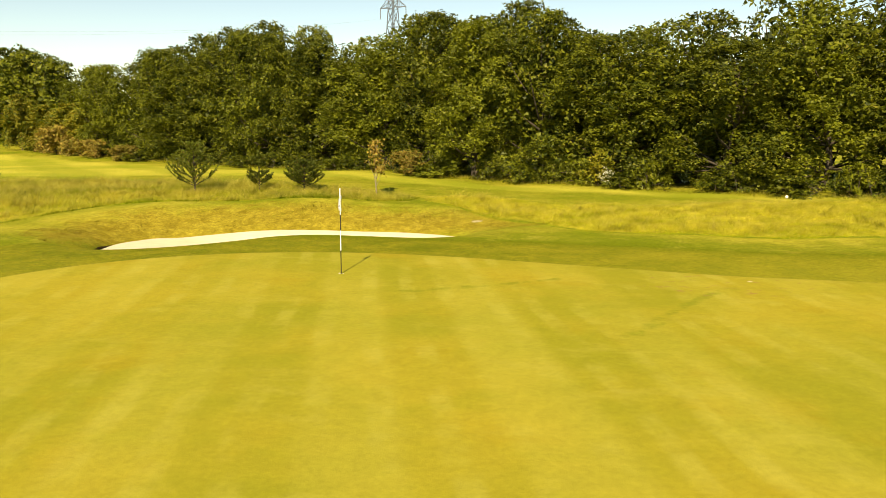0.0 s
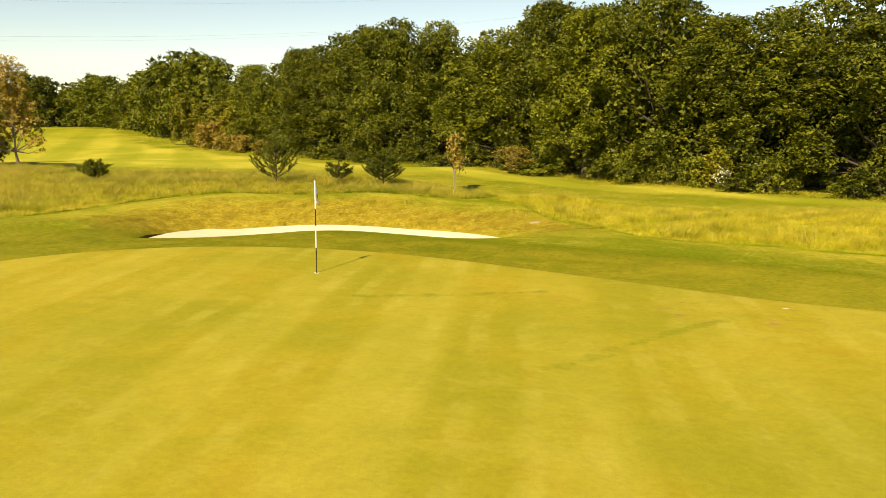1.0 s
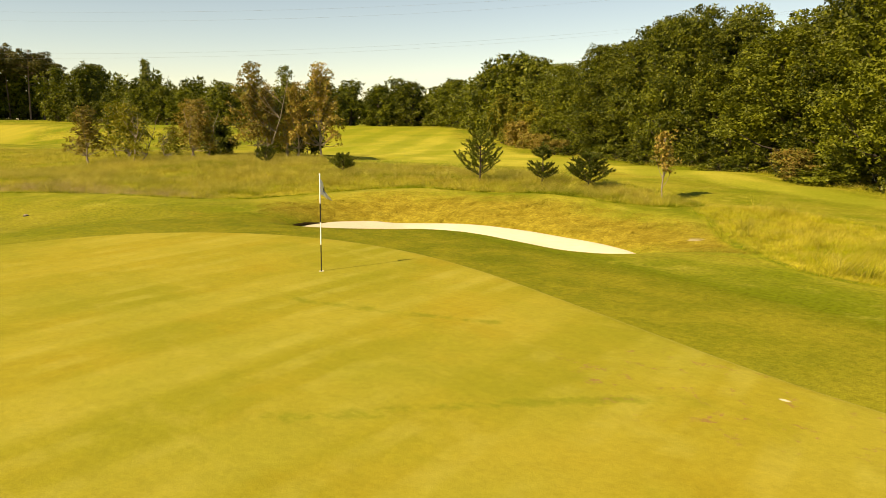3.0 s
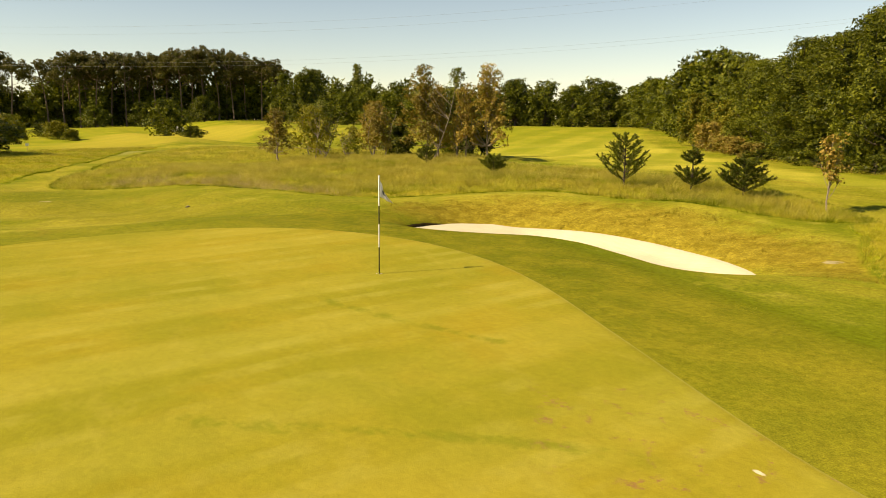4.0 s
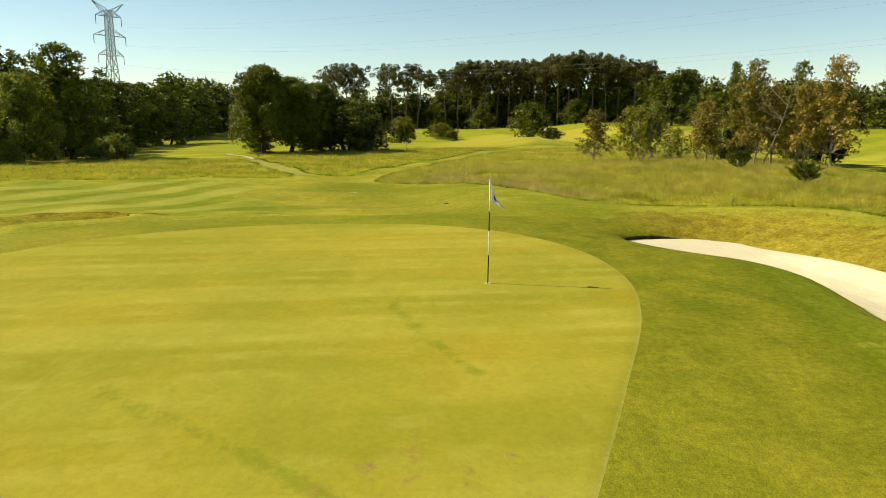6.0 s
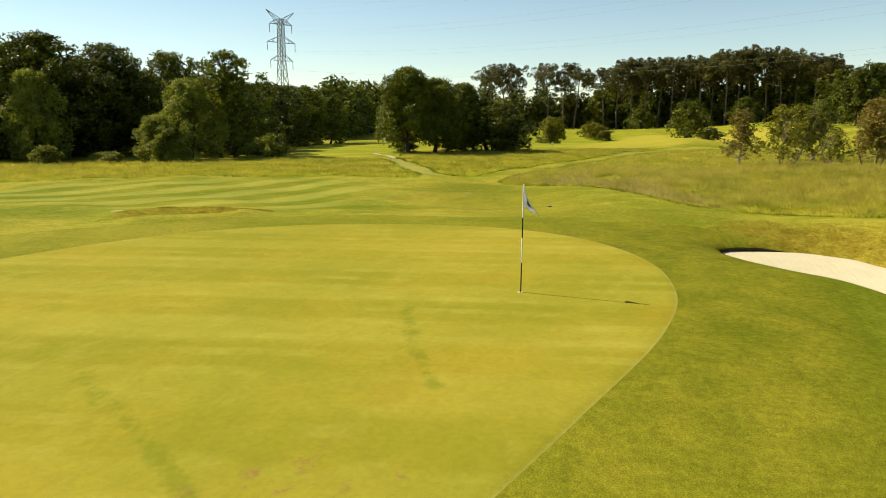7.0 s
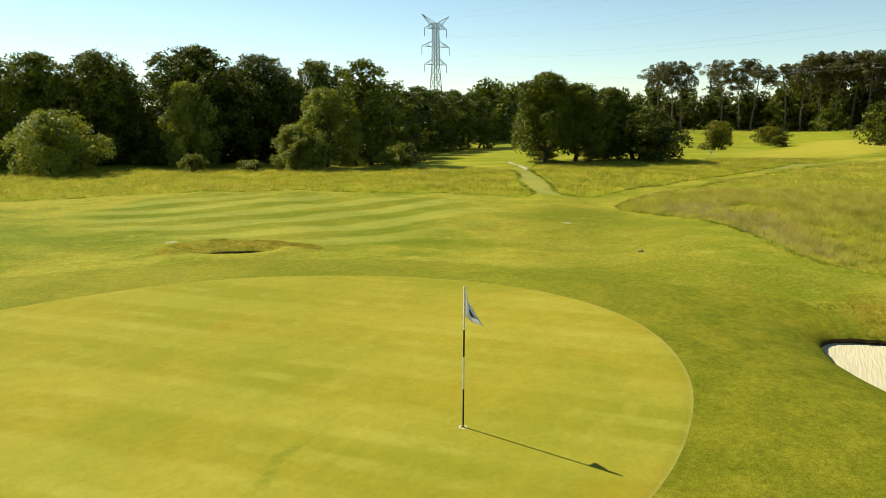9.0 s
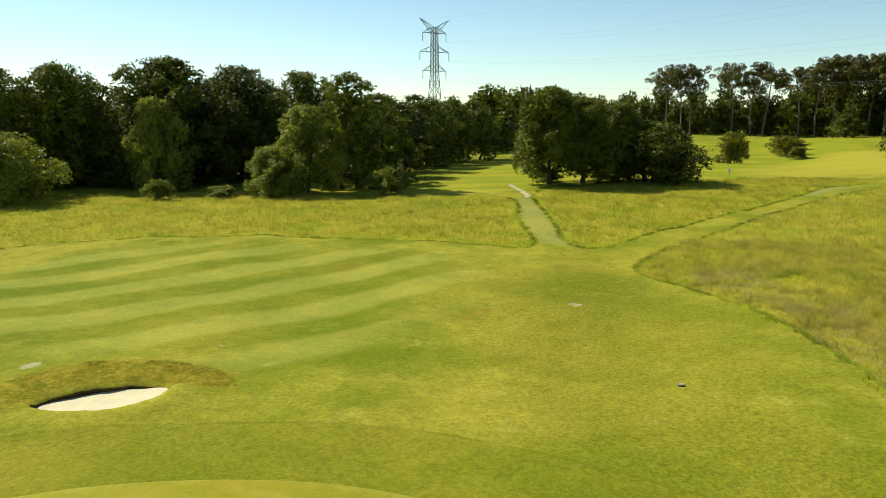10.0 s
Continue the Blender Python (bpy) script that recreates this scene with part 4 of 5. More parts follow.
def along(line, step, off=0.0):
    """Places at even steps along a line on the plan, moved sideways by off."""
    out, left = [], 0.0
    for (ax, ay), (bx, by) in zip(line[:-1], line[1:]):
        ln = math.hypot(bx - ax, by - ay)
        ux, uy = (bx - ax) / ln, (by - ay) / ln
        while left < ln:
            out.append((ax + ux * left + uy * off, ay + uy * left - ux * off))
            left += step
        left -= ln
    return out


oaks = [broad_tree("oak_tree", 11 + k, 12.0, 4.2, skirt=0.03, clumps=120, per=270, leaf=0.098, clump_r=0.21, leaf_mat=M_OAK) for k in range(4)]
spare = rng_of(77)
rows = [[], [], [], []]
second, behind = [], []


def canopy(x):
    """Height of the wood's edge along its length."""
    return float(np.interp(x, (-40, -33, -28, -20, -15, -12, -8, -4, -1, 1, 5, 8, 12, 14, 17, 30), (10.7, 10.9, 11.4, 12.2, 11.4, 10.7, 10.3, 11.1, 11.8, 11.0, 11.3, 9.8, 9.1, 9.3, 10.4, 11.4)))


for row, (off, step, lo, hi, rise) in enumerate(((2.6, 4.3, 0.78, 0.98, 0.0), (6.8, 4.8, 0.92, 1.03, 0.8), (11.5, 6.0, 0.88, 0.98, 1.6))):
    for i, (x, y) in enumerate(along(WOOD, step, off)):
        k = int(spare.integers(0, 4))
        s = spare.uniform(lo, hi) * (canopy(x) + rise) / 12.0
        one = (x + spare.normal(0, 0.7), y + spare.normal(0, 0.7), spare.uniform(0, 360), s, spare.uniform(0.85, 1.12))
        (rows[k], second, behind)[row].append(one)
for k in range(4):
    set_out(oaks[k], rows[k], "dense dark green oak in the edge of a wood", "tree", "trees of the wood")
middle = [broad_tree("oak_tree", 16 + k, 12.0, 4.3, skirt=0.3, clumps=70, per=120, leaf=0.135, clump_r=0.23, leaf_mat=M_OAK, top=0.5) for k in range(2)]
for k in range(2):
    set_out(middle[k], second[k::2], "tall dark green oak inside the wood", "tree", "trees of the wood")
inner = broad_tree("oak_tree", 19, 12.0, 4.4, skirt=0.2, clumps=40, per=60, leaf=0.2, clump_r=0.26, leaf_mat=M_OAK)
set_out(inner, behind, "tall dark green oak inside the wood", "tree", "trees of the wood")

# undergrowth at the wood's foot
shrub = broad_tree("shrub", 31, 1.7, 1.3, skirt=0.0, clumps=20, per=75, leaf=0.09, clump_r=0.34, leaf_mat=M_OAK, stems=3, trunk_r=0.05)
places = [(x + spare.normal(0, 0.5), y + spare.normal(0, 0.5), spare.uniform(0, 360), spare.uniform(0.45, 1.0), spare.uniform(0.7, 1.25)) for x, y in along(WOOD, 2.3, -0.4)]
set_out(shrub, places, "low green shrub at the foot of the wood", "shrub", "shrubs along the wood")
rust_shrub = broad_tree("shrub", 33, 2.2, 1.5, skirt=0.06, clumps=24, per=130, leaf=0.1, clump_r=0.32, leaf_mat=M_RUST, stems=3, trunk_r=0.05)
set_out(rust_shrub, [(-39.5, 74.5, 0, 0.9, 1.2), (-36.5, 72, 60, 0.8, 1.1), (-42.5, 76.5, 100, 1.4, 1.3), (-3.0, 49.6, 40, 0.75, 0.8), (-45, 79.2, 10, 1.0, 1.2), (-32, 69, 200, 0.7, 1)],
        "rust-brown shrub at the edge of the wood", "shrub", "rusty shrubs")
yellow = broad_tree("yellowing_tree", 34, 5.4, 2.2, skirt=0.08, clumps=45, per=150, leaf=0.13, clump_r=0.26, leaf_mat=M_YELLOW)
set_out(yellow, [(-43.0, 79.6, 0, 1.0, 1.1), (-46.5, 81.0, 80, 0.95, 1.1), (-40.5, 78, 150, 0.85, 1.0), (-49.5, 81.5, 20, 1.15, 0.9)], "yellow-green young tree beside the wood", "tree", "yellowing trees")
elder = broad_tree("flowering_shrub", 35, 2.9, 1.2, skirt=0.1, clumps=24, per=80, leaf=0.11, clump_r=0.3, leaf_mat=M_YELLOW, stems=2, trunk_r=0.05)
elder_v, elder_f = leaf_cloud(rng_of(5), np.array([(0.4, -0.9, 0.6), (0.6, -0.8, 1.1), (-0.1, -1.1, 0.9), (0.2, -0.9, 1.4)]), np.array([0.45, 0.4, 0.35, 0.3]), np.array([60, 50, 40, 30]), 0.07)
part("blossom", mesh_from("blossom", elder_v, elder_f, M_BLOSSOM), elder, "cream white blossom")
set_out(elder, [(8.7, 42.2, 0, 0.72, 0.7)], "shrub with cream white blossom before the wood", "shrub", "")

# far end of the fairway, taller group and trees closing the view
mids = [broad_tree("broadleaf_tree", 51 + k, 11.0, 4.5, skirt=0.0, clumps=60, per=95, leaf=0.22, clump_r=0.25, leaf_mat=M_OAK) for k in range(3)]
spots = [[], [], []]
for i, (x, y, s, w) in enumerate(((-48.5, 87.5, 0.94, 0.9), (-53, 89.5, 1.03, 1.05), (-57.5, 92, 1.07, 1.1), (-62, 95, 0.95, 1.0), (-67, 99, 0.86, 0.95), (-72, 103, 0.84, 0.95), (-56, 97, 1.05, 1.05),
                                  (-62, 100, 0.84, 0.9), (-76, 107, 0.70, 1), (-83, 113, 0.70, 1), (-45, 90, 0.85, 0.9), (-42, 84, 0.72, 0.9), (-90, 117, 0.85, 1.0),
                                  (-97, 122, 0.86, 1.1), (-104, 126, 0.8, 1.1), (-111, 124, 0.9, 1.1), (-118, 120, 0.84, 1.1), (-125, 117, 0.95, 1.2), (-131, 113, 1.0, 1.2), (-137, 108, 0.9, 1.1),
                                  (-143, 102, 0.86, 1.1), (-150, 98, 0.95, 1.1), (-157, 92, 0.8, 1.1), (-164, 90, 0.85, 1.1), (-171, 86, 0.8, 1.1), (-108, 134, 1.0, 1.1), (-122, 130, 1.05, 1.1), (-140, 118, 1.0, 1.1),
                                  (-196, 82, 1.3, 1.3), (-204, 88, 1.45, 1.4), (-212, 92, 1.5, 1.4), (-221, 84, 1.4, 1.4), (-186, 88, 0.9, 1.2), (-178, 94, 1.0, 1.2))):
    spots[i % 3].append((x, y, spare.uniform(0, 360), s, w))
for k in range(3):
    set_out(mids[k], spots[k], "rounded green broad-leaved tree beyond the fairway", "tree", "trees beyond the fairway")

poplar = broad_tree("poplar", 61, 15, 1.9, skirt=0.1, clumps=60, per=50, leaf=0.3, clump_r=0.4, leaf_mat=M_OAK_PALE, top=0.75)
set_out(poplar, [(-191, 97.5, 0, 1.15, 1.1)], "tall narrow poplar far off", "tree", "")

# ---------------------------------------------------------------- rusty young trees in the tall grass
young = [broad_tree("young_tree", 71 + k, 7.3, 1.7, skirt=0.16, clumps=70, per=92, leaf=0.085, clump_r=0.23, leaf_mat=M_RUST, bark=M_BARK_PALE, trunk_r=0.085, top=0.74, stems=1 + k, sparse=0.8) for k in range(2)]
pale = broad_tree("young_tree", 75, 7.4, 1.5, skirt=0.3, clumps=56, per=62, leaf=0.085, clump_r=0.24, leaf_mat=M_OAK_PALE, bark=M_BARK_PALE, trunk_r=0.09, top=0.7)
set_out(young[1], [(-39.3, 38.7, 0, 1.0, 1.0), (-46.3, 38.0, 90, 0.68, 0.9)], "slender young tree with rusty brown leaves", "tree", "young trees in the tall grass")
set_out(young[0], [(-36.2, 42.9, 40, 1.0, 1.0), (-40.6, 40.8, 130, 0.82, 0.85), (-53, 40.5, 200, 0.72, 1.0), (-47.8, 29.4, 10, 0.6, 0.9), (-37.6, 41.6, 260, 0.8, 0.8)],
        "slender young tree with rusty brown leaves", "tree", "young trees in the tall grass")
set_out(pale, [(-40.6, 42.7, 0, 1.0, 1.0), (-61, 38, 150, 0.75, 1.3)], "slender young tree with thin pale crown", "tree", "young trees in the tall grass")
oakling = broad_tree("young_oak", 78, 4.6, 1.8, skirt=0.12, clumps=42, per=80, leaf=0.09, clump_r=0.27, leaf_mat=M_YELLOW, bark=M_BARK_PALE, trunk_r=0.07, stems=2, sparse=0.8)
set_out(oakling, [(-45.2, 31.6, 0, 0.95, 1.0), (-59.5, 36.5, 90, 1.1, 1.2), (-47.5, 36.0, 200, 0.6, 0.7)], "young oak with pale yellowish leaves", "tree", "young oaks")
dark_bush = broad_tree("dark_bush", 79, 3.4, 1.6, skirt=0.05, clumps=36, per=100, leaf=0.12, clump_r=0.28, leaf_mat=M_OAK, stems=3, trunk_r=0.06)
set_out(dark_bush, [(-66, -52, 20, 1.6, 2.2), (-60, -53, 80, 1.5, 2.0), (-55, -60, 10, 1.6, 2.2), (-49, -63, 50, 1.5, 2.0), (-72, -46, 130, 1.5, 2.0), (-64, -47, 170, 1.2, 1.6), (-57.5, -49, 220, 1.1, 1.5), (-75, -42, 70, 1.4, 1.8), (-52, -57, 0, 1.0, 1.5), (-44.6, 44.5, 0, 1.0, 1.0), (-41.5, 45.2, 70, 0.9, 0.9), (-49.5, 41.5, 140, 0.9, 1.0), (-54.5, 44, 100, 1.0, 1.0)],
        "dark green bush under the trees", "bush", "dark bushes")

# young conifers and saplings in the rough
tagged(young_conifer("young_conifer", 81, 2.4, 1.05, 6, rise=0.75), "spiky young conifer in tall grass", "conifer", "young conifers").matrix_basis = stand(None, -12.2, 34.35)
tagged(young_conifer("young_conifer", 82, 1.9, 0.62, 8, gap=(0.36, 0.56), rise=0.6), "young conifer with two tiers of branches", "conifer", "young conifers").matrix_basis = stand(None, -9.4, 35.5)
tagged(young_conifer("young_conifer", 83, 1.5, 1.0, 6, rise=0.6, arms=7), "bushy wide young conifer in tall grass", "conifer", "young conifers").matrix_basis = stand(None, -7.3, 36.1)
tagged(young_conifer("young_conifer", 84, 1.1, 0.65, 7), "small bushy young conifer", "conifer", "young conifers").matrix_basis = stand(None, -22.7, 34.4)
tagged(young_conifer("young_conifer", 85, 1.2, 0.7, 4, rise=0.8), "thin seedling conifer in tall grass", "conifer", "young conifers").matrix_basis = stand(None, -31.3, 34.7)
sapling = broad_tree("sapling", 86, 2.7, 0.55, skirt=0.38, clumps=22, per=34, leaf=0.07, clump_r=0.42, leaf_mat=M_RUST, bark=M_BARK_PALE, trunk_r=0.03)
set_out(sapling, [(-3.6, 35.85, 0, 1.0, 1.0)], "staked sapling with reddish brown leaves", "sapling", "")

# ---------------------------------------------------------------- west: oaks by the path, wood to the south-west
near = [broad_tree("oak_tree", 91, 9.6, 4.3, skirt=0.17, tuck=0.5, clumps=130, per=250, leaf=0.13, clump_r=0.22, leaf_mat=M_OAK, trunk_r=0.24, top=0.66),
        broad_tree("oak_tree", 92, 12.5, 5.6, skirt=0.02, clumps=135, per=220, leaf=0.15, clump_r=0.2, leaf_mat=M_OAK, trunk_r=0.3)]
set_out(near[0], [(-76.5, -5.4, 0, 1.08, 0.98), (-80.5, -2.8, 80, 0.97, 0.95), (-85, 0.2, 200, 0.93, 0.8)], "spreading oak with bare lower trunk", "tree", "oaks by the path")
round_bush = broad_tree("round_bush", 93, 7.0, 4.6, skirt=0.0, tuck=0.1, clumps=110, per=240, leaf=0.13, clump_r=0.22, leaf_mat=M_OAK, stems=4, trunk_r=0.25)
set_out(round_bush, [(-86.0, 3.8, 0, 0.96, 1.32)], "broad rounded bush beside the oaks", "bush", "")
set_out(near[1], [(-60, -45, 0, 1.13, 1.25), (-68.5, -42, 90, 1.08, 1.15), (-53.5, -54, 200, 1.06, 1.02), (-48, -58, 20, 1.04, 1.02), (-78, -39.5, 140, 1.06, 1.05), (-58, -60, 70, 1.0, 1.0), (-72, -50, 10, 1.0, 1.0), (-64, -49, 250, 1.1, 1.05), (-42, -64, 60, 1.05, 1)],
        "large dark oak in the edge of a wood", "tree", "trees of the western wood")
willow = broad_tree("willow", 94, 8.6, 3.7, skirt=0.0, tuck=0.15, clumps=90, per=230, leaf=0.13, clump_r=0.22, leaf_mat=M_OAK_PALE, stems=2, trunk_r=0.2)
set_out(willow, [(-59.5, -25.5, 0, 1.0, 1.0), (-55.2, -41.5, 100, 1.12, 0.85), (-55.5, -26.5, 40, 0.55, 0.75)], "pale green leafy tree at the wood's edge", "tree", "pale trees")
hazel = broad_tree("hazel", 95, 10.5, 3.9, skirt=0.02, clumps=75, per=105, leaf=0.18, clump_r=0.23, leaf_mat=M_OAK, stems=2, trunk_r=0.2)
set_out(hazel, [(-65.8, -24.2, 0, 1.15, 1.05), (-72, -27, 60, 0.92, 1), (-80, -29, 120, 0.85, 1.0), (-90, -32, 10, 0.9, 1.1), (-99, -34, 200, 0.95, 1.2), (-108, -36, 50, 1.0, 1.2), (-117, -37, 80, 1.05, 1.3),
                (-126, -37, 160, 1.05, 1.3), (-104, -44, 20, 1.1, 1.2), (-86, -40, 20, 1.05, 1.2), (-120, -46, 20, 1.15, 1.3)] + [(x, y, 53.0 * i, 1.1 + 0.06 * (i % 3), 1.2) for i, (x, y) in enumerate(along([(-36, -78), (-58, -72), (-78, -60), (-98, -52)], 8.5))], "dark green leafy tree in a hedge row", "tree", "hedge row trees")
big_bush = broad_tree("sallow_bush", 96, 5.6, 4.4, skirt=0.0, tuck=0.1, clumps=90, per=250, leaf=0.11, clump_r=0.23, leaf_mat=M_OAK_PALE, stems=5, trunk_r=0.2)
set_out(big_bush, [(-40.8, -45, 0, 1.1, 1.0)], "broad pale green sallow bush in tall grass", "bush", "")
low_bush = broad_tree("low_bush", 97, 1.9, 1.5, skirt=0.04, clumps=28, per=110, leaf=0.1, clump_r=0.3, leaf_mat=M_OAK_PALE, stems=4, trunk_r=0.05)
set_out(low_bush, [(-61, -16.2, 0, 1.35, 1.25), (-49.5, -35, 60, 0.95, 0.9), (-53, -30.8, 120, 0.55, 1.1), (-80, -6.5, 10, 0.7, 1.2), (-83, -1.2, 10, 0.6, 1.0), (-66.5, -20, 50, 0.9, 1.6), (-72, -21, 90, 0.7, 1.3)],
        "low bramble bush in the grass", "bush", "low bushes")
golden = broad_tree("golden_bush", 98, 5.0, 2.7, skirt=0.03, clumps=45, per=110, leaf=0.17, clump_r=0.27, leaf_mat=M_YELLOW, stems=3, trunk_r=0.1)
set_out(golden, [(-136, 8.2, 0, 1.08, 1.0), (-158, 16, 60, 0.7, 0.9), (-150, 18.5, 100, 0.45, 0.7)], "rounded yellow-green bush on the far fairway", "bush", "golden bushes")
set_out(broad_tree("dark_tree", 99, 7.2, 4.2, skirt=0.03, clumps=55, per=90, leaf=0.2, clump_r=0.26, leaf_mat=M_OAK, stems=3, trunk_r=0.15),
        [(-136.5, 34.5, 0, 1.0, 1.0), (-191, 14.5, 10, 0.5, 0.9), (-183, 17, 60, 0.45, 0.8), (-245, 44, 10, 1.1, 1.1), (-250, 30, 60, 1.0, 1.1), (-238, 62, 60, 1.2, 1.2), (-128, 37.5, 20, 0.32, 0.6)],
        "dark green tree on the far fairway", "tree", "far fairway trees")

# pine stand on the skyline with a dark understorey
pines = [umbrella_pine("pine_tree", 101 + k, 26, 5.6) for k in range(3)]
spots = [[], [], []]
for i, (x, y, s) in enumerate(((-276, -27, 0.98), (-277, -22, 1.03), (-274, -18, 1.0), (-272, -4, 1.0), (-275, 2, 1.02), (-270, 6, 0.92), (-268, 17, 0.93), (-267, 22, 1.03), (-270, 27, 1.05), (-266, 32, 1.02),
                               (-271, 37, 1.05), (-264, 41, 1.0), (-268, 46, 1.04), (-262, 50, 0.98), (-266, 55, 1.03), (-260, 59, 1.05), (-264, 64, 1.02), (-257, 67, 1.06), (-260, 72, 1.02), (-254, 76, 0.96),
                               (-257, 81, 0.98), (-250, 85, 0.9), (-253, 90, 0.86), (-275, 30, 1.05), (-274, 45, 1.05), (-270, 60, 1.06), (-265, 76, 1.03), (-262, 86, 0.92), (-279, 24, 1.0), (-281, 34, 1.03), (-278, 40, 1.0), (-280, 50, 1.02), (-276, 56, 1.0), (-277, 66, 1.0), (-272, 70, 1.02), (-271, 80, 0.98), (-268, 91, 0.9), (-264, 96, 0.86))):
    spots[i % 3].append((x, y, spare.uniform(0, 360), 1.02 * s, spare.uniform(0.85, 1.1)))
for k in range(3):
    set_out(pines[k], spots[k], "tall pine with bare trunk and flat crown", "tree", "pines on the skyline")
under = broad_tree("understorey_tree", 111, 14.0, 5.4, skirt=0.02, clumps=40, per=44, leaf=0.5, clump_r=0.28, leaf_mat=M_OAK, stems=2, trunk_r=0.2)
places = [(x + spare.normal(0, 2), y, spare.uniform(0, 360), spare.uniform(0.8, 1.22), 1.05) for x, y in along([(-290, -75), (-284, 0), (-278, 30), (-268, 70), (-255, 100), (-238, 118), (-215, 128)], 6.5)]
places += [(x + spare.normal(0, 2), y, spare.uniform(0, 360), spare.uniform(1.3, 1.55), 1.15) for x, y in along([(-294, 20), (-288, 45), (-280, 72), (-268, 98)], 6.5)]
places += [(x + spare.normal(0, 3), y, spare.uniform(0, 360), spare.uniform(0.9, 1.4), 1.3) for x, y in along([(-330, -190), (-320, -110), (-310, -40), (-300, 40)], 13.0)]
places += [(x + spare.normal(0, 1.5), y, spare.uniform(0, 360), spare.uniform(0.65, 0.85), 1.0) for x, y in along([(-76, 126), (-92, 138), (-110, 146), (-135, 134), (-160, 112), (-182, 106)], 7.5)]
places += [(x + spare.normal(0, 3), y, spare.uniform(0, 360), spare.uniform(0.8, 1.2), 1.3) for x, y in along([(-150, -46), (-190, -52), (-235, -58), (-290, -62)], 10.0)]
set_out(under, places, "dark leafy tree on the skyline", "tree", "skyline trees")


def far_woods():
    """Woodland out to the horizon: many leafy clumps, past counting."""
    rng = rng_of(210)
    cs = []
    for k in range(700):
        a = radians(rng.uniform(60, 235)) if k % 3 else radians(rng.uniform(0, 360))
        d = rng.uniform(380, 950)
        cs.append((d * math.cos(a), 15 + d * math.sin(a), 0))
    cs = np.array(cs)
    cs[:, 2] = ground_z(cs[:, 0], cs[:, 1]) + rng.uniform(2, 10, len(cs))
    v, f = leaf_cloud(rng, cs, rng.uniform(5, 10, len(cs)), np.full(len(cs), 90), 1.5, squash=0.7, out=0.0)
    return mesh_from("far_woods", v, f, M_OAK)


tagged(new("far_woods", far_woods()), "distant dark green woodland on the horizon", "woodland", kind="stuff")


# ---------------------------------------------------------------- tall grass and tufts
def scatter(loop, rng, count, inset=0.0):
    lo, hi = loop.min(0), loop.max(0)
    p = rng.uniform(lo, hi, (count, 2))
    p = p[sdf(loop, p[:, 0], p[:, 1]) < -inset]
    return p[np.minimum(sdf(BUNKER_N, p[:, 0], p[:, 1]), sdf(BUNKER_W, p[:, 0], p[:, 1])) > 0.06]


def blades(p, rng, tall, width, lean=0.8, taper=True):
    """One bent blade of two pieces a place."""
    n = len(p)
    z = ground_z(p[:, 0], p[:, 1]) - 0.02
    a, b = rng.uniform(0, 6.28, n), rng.uniform(0, 6.28, n)
    clump = 0.78 + 0.9 * (wave(p[:, 0], p[:, 1], 0.7, 14) * 0.35 + wave(p[:, 0], p[:, 1], 1.9, 9) * 0.4 + wave(p[:, 0], p[:, 1], 7, 12) * 0.3)
    edge = np.minimum.reduce([sdf(q, p[:, 0], p[:, 1]) for q in (ROUGH_A, ROUGH_B, ROUGH_C, ROUGH_D)])
    h = tall * rng.uniform(0.4, 1.1, n) * np.clip(clump, 0.35, 1.4) * (0.62 + 0.38 * sstep(0.0, 1.2, -edge) if taper else 1)
    w = width * rng.uniform(0.6, 1.3, n)
    b = np.where(rng.uniform(0, 1, n) < 0.55, 3.2 * wave(p[:, 0], p[:, 1], 1.3, 17), b)
    ln = lean * h * rng.uniform(0.3, 1.8, n)
    base = np.column_stack([p, z])
    s = np.column_stack([np.cos(a), np.sin(a), np.zeros(n)]) * w[:, None] * 0.5
    t = np.column_stack([np.cos(b) * ln, np.sin(b) * ln, h])
    return np.stack([base - s, base + s, base + t], 1).reshape(-1, 3)


def grass_stuff(name, loops, rng, tall, width, material, label):
    vs = []
    for loop, count, inset in loops:
        vs.append(blades(scatter(loop, rng, count, inset), rng, tall, width, taper=tall > 0.2))
    v = np.concatenate(vs)
    me = mesh_from(name, v, np.arange(len(v)).reshape(-1, 3), material, {"tip": np.tile((0.0, 0.0, 1.0), len(v) // 3), "dry": sstep(2.6, 0.6, polyline_distance([(-34.5, 16.5), (-30, 19.3), (-24, 21.6), (-19, 22.4)], v[:, 0], v[:, 1]))})
    return tagged(new(name, me), label, "tall grass", kind="stuff")


near_c = np.array([(max(x, -46.0 - 0.02 * (y - 14)), y) for x, y in ROUGH_C])
g = rng_of(301)
grass_stuff("tall_grass", [(near_c, 560000, 0.03)], g, 0.44, 0.0105, M_TALL, "tall tan and green seeding grass in the rough")
grass_stuff("tall_grass", [(ROUGH_D, 230000, 0.03)], g, 0.30, 0.009, M_GOLD, "tall yellow-green grass before the wood")
grass_stuff("tall_grass", [(ROUGH_A, 230000, 0.12), (ROUGH_B, 130000, 0.12)], g, 0.36, 0.026, M_TALL_GREEN, "tall tan and green grass beyond the mown turf")
grass_stuff("bank_grass", [(BANK_W, 20000, 0.0), (BROWN, 90000, 0.0)], g, 0.075, 0.016, M_TUFT, "short coarse grass on the bunker banks")


fringe = np.array(along(WOOD, 2.5, -1.7) + along(WOOD, 2.5, 0.6)[::-1])
grass_stuff("tall_grass", [(fringe, 330000, 0.0)], g, 0.5, 0.02, M_TALL_GREEN, "tall green grass along the foot of the wood")


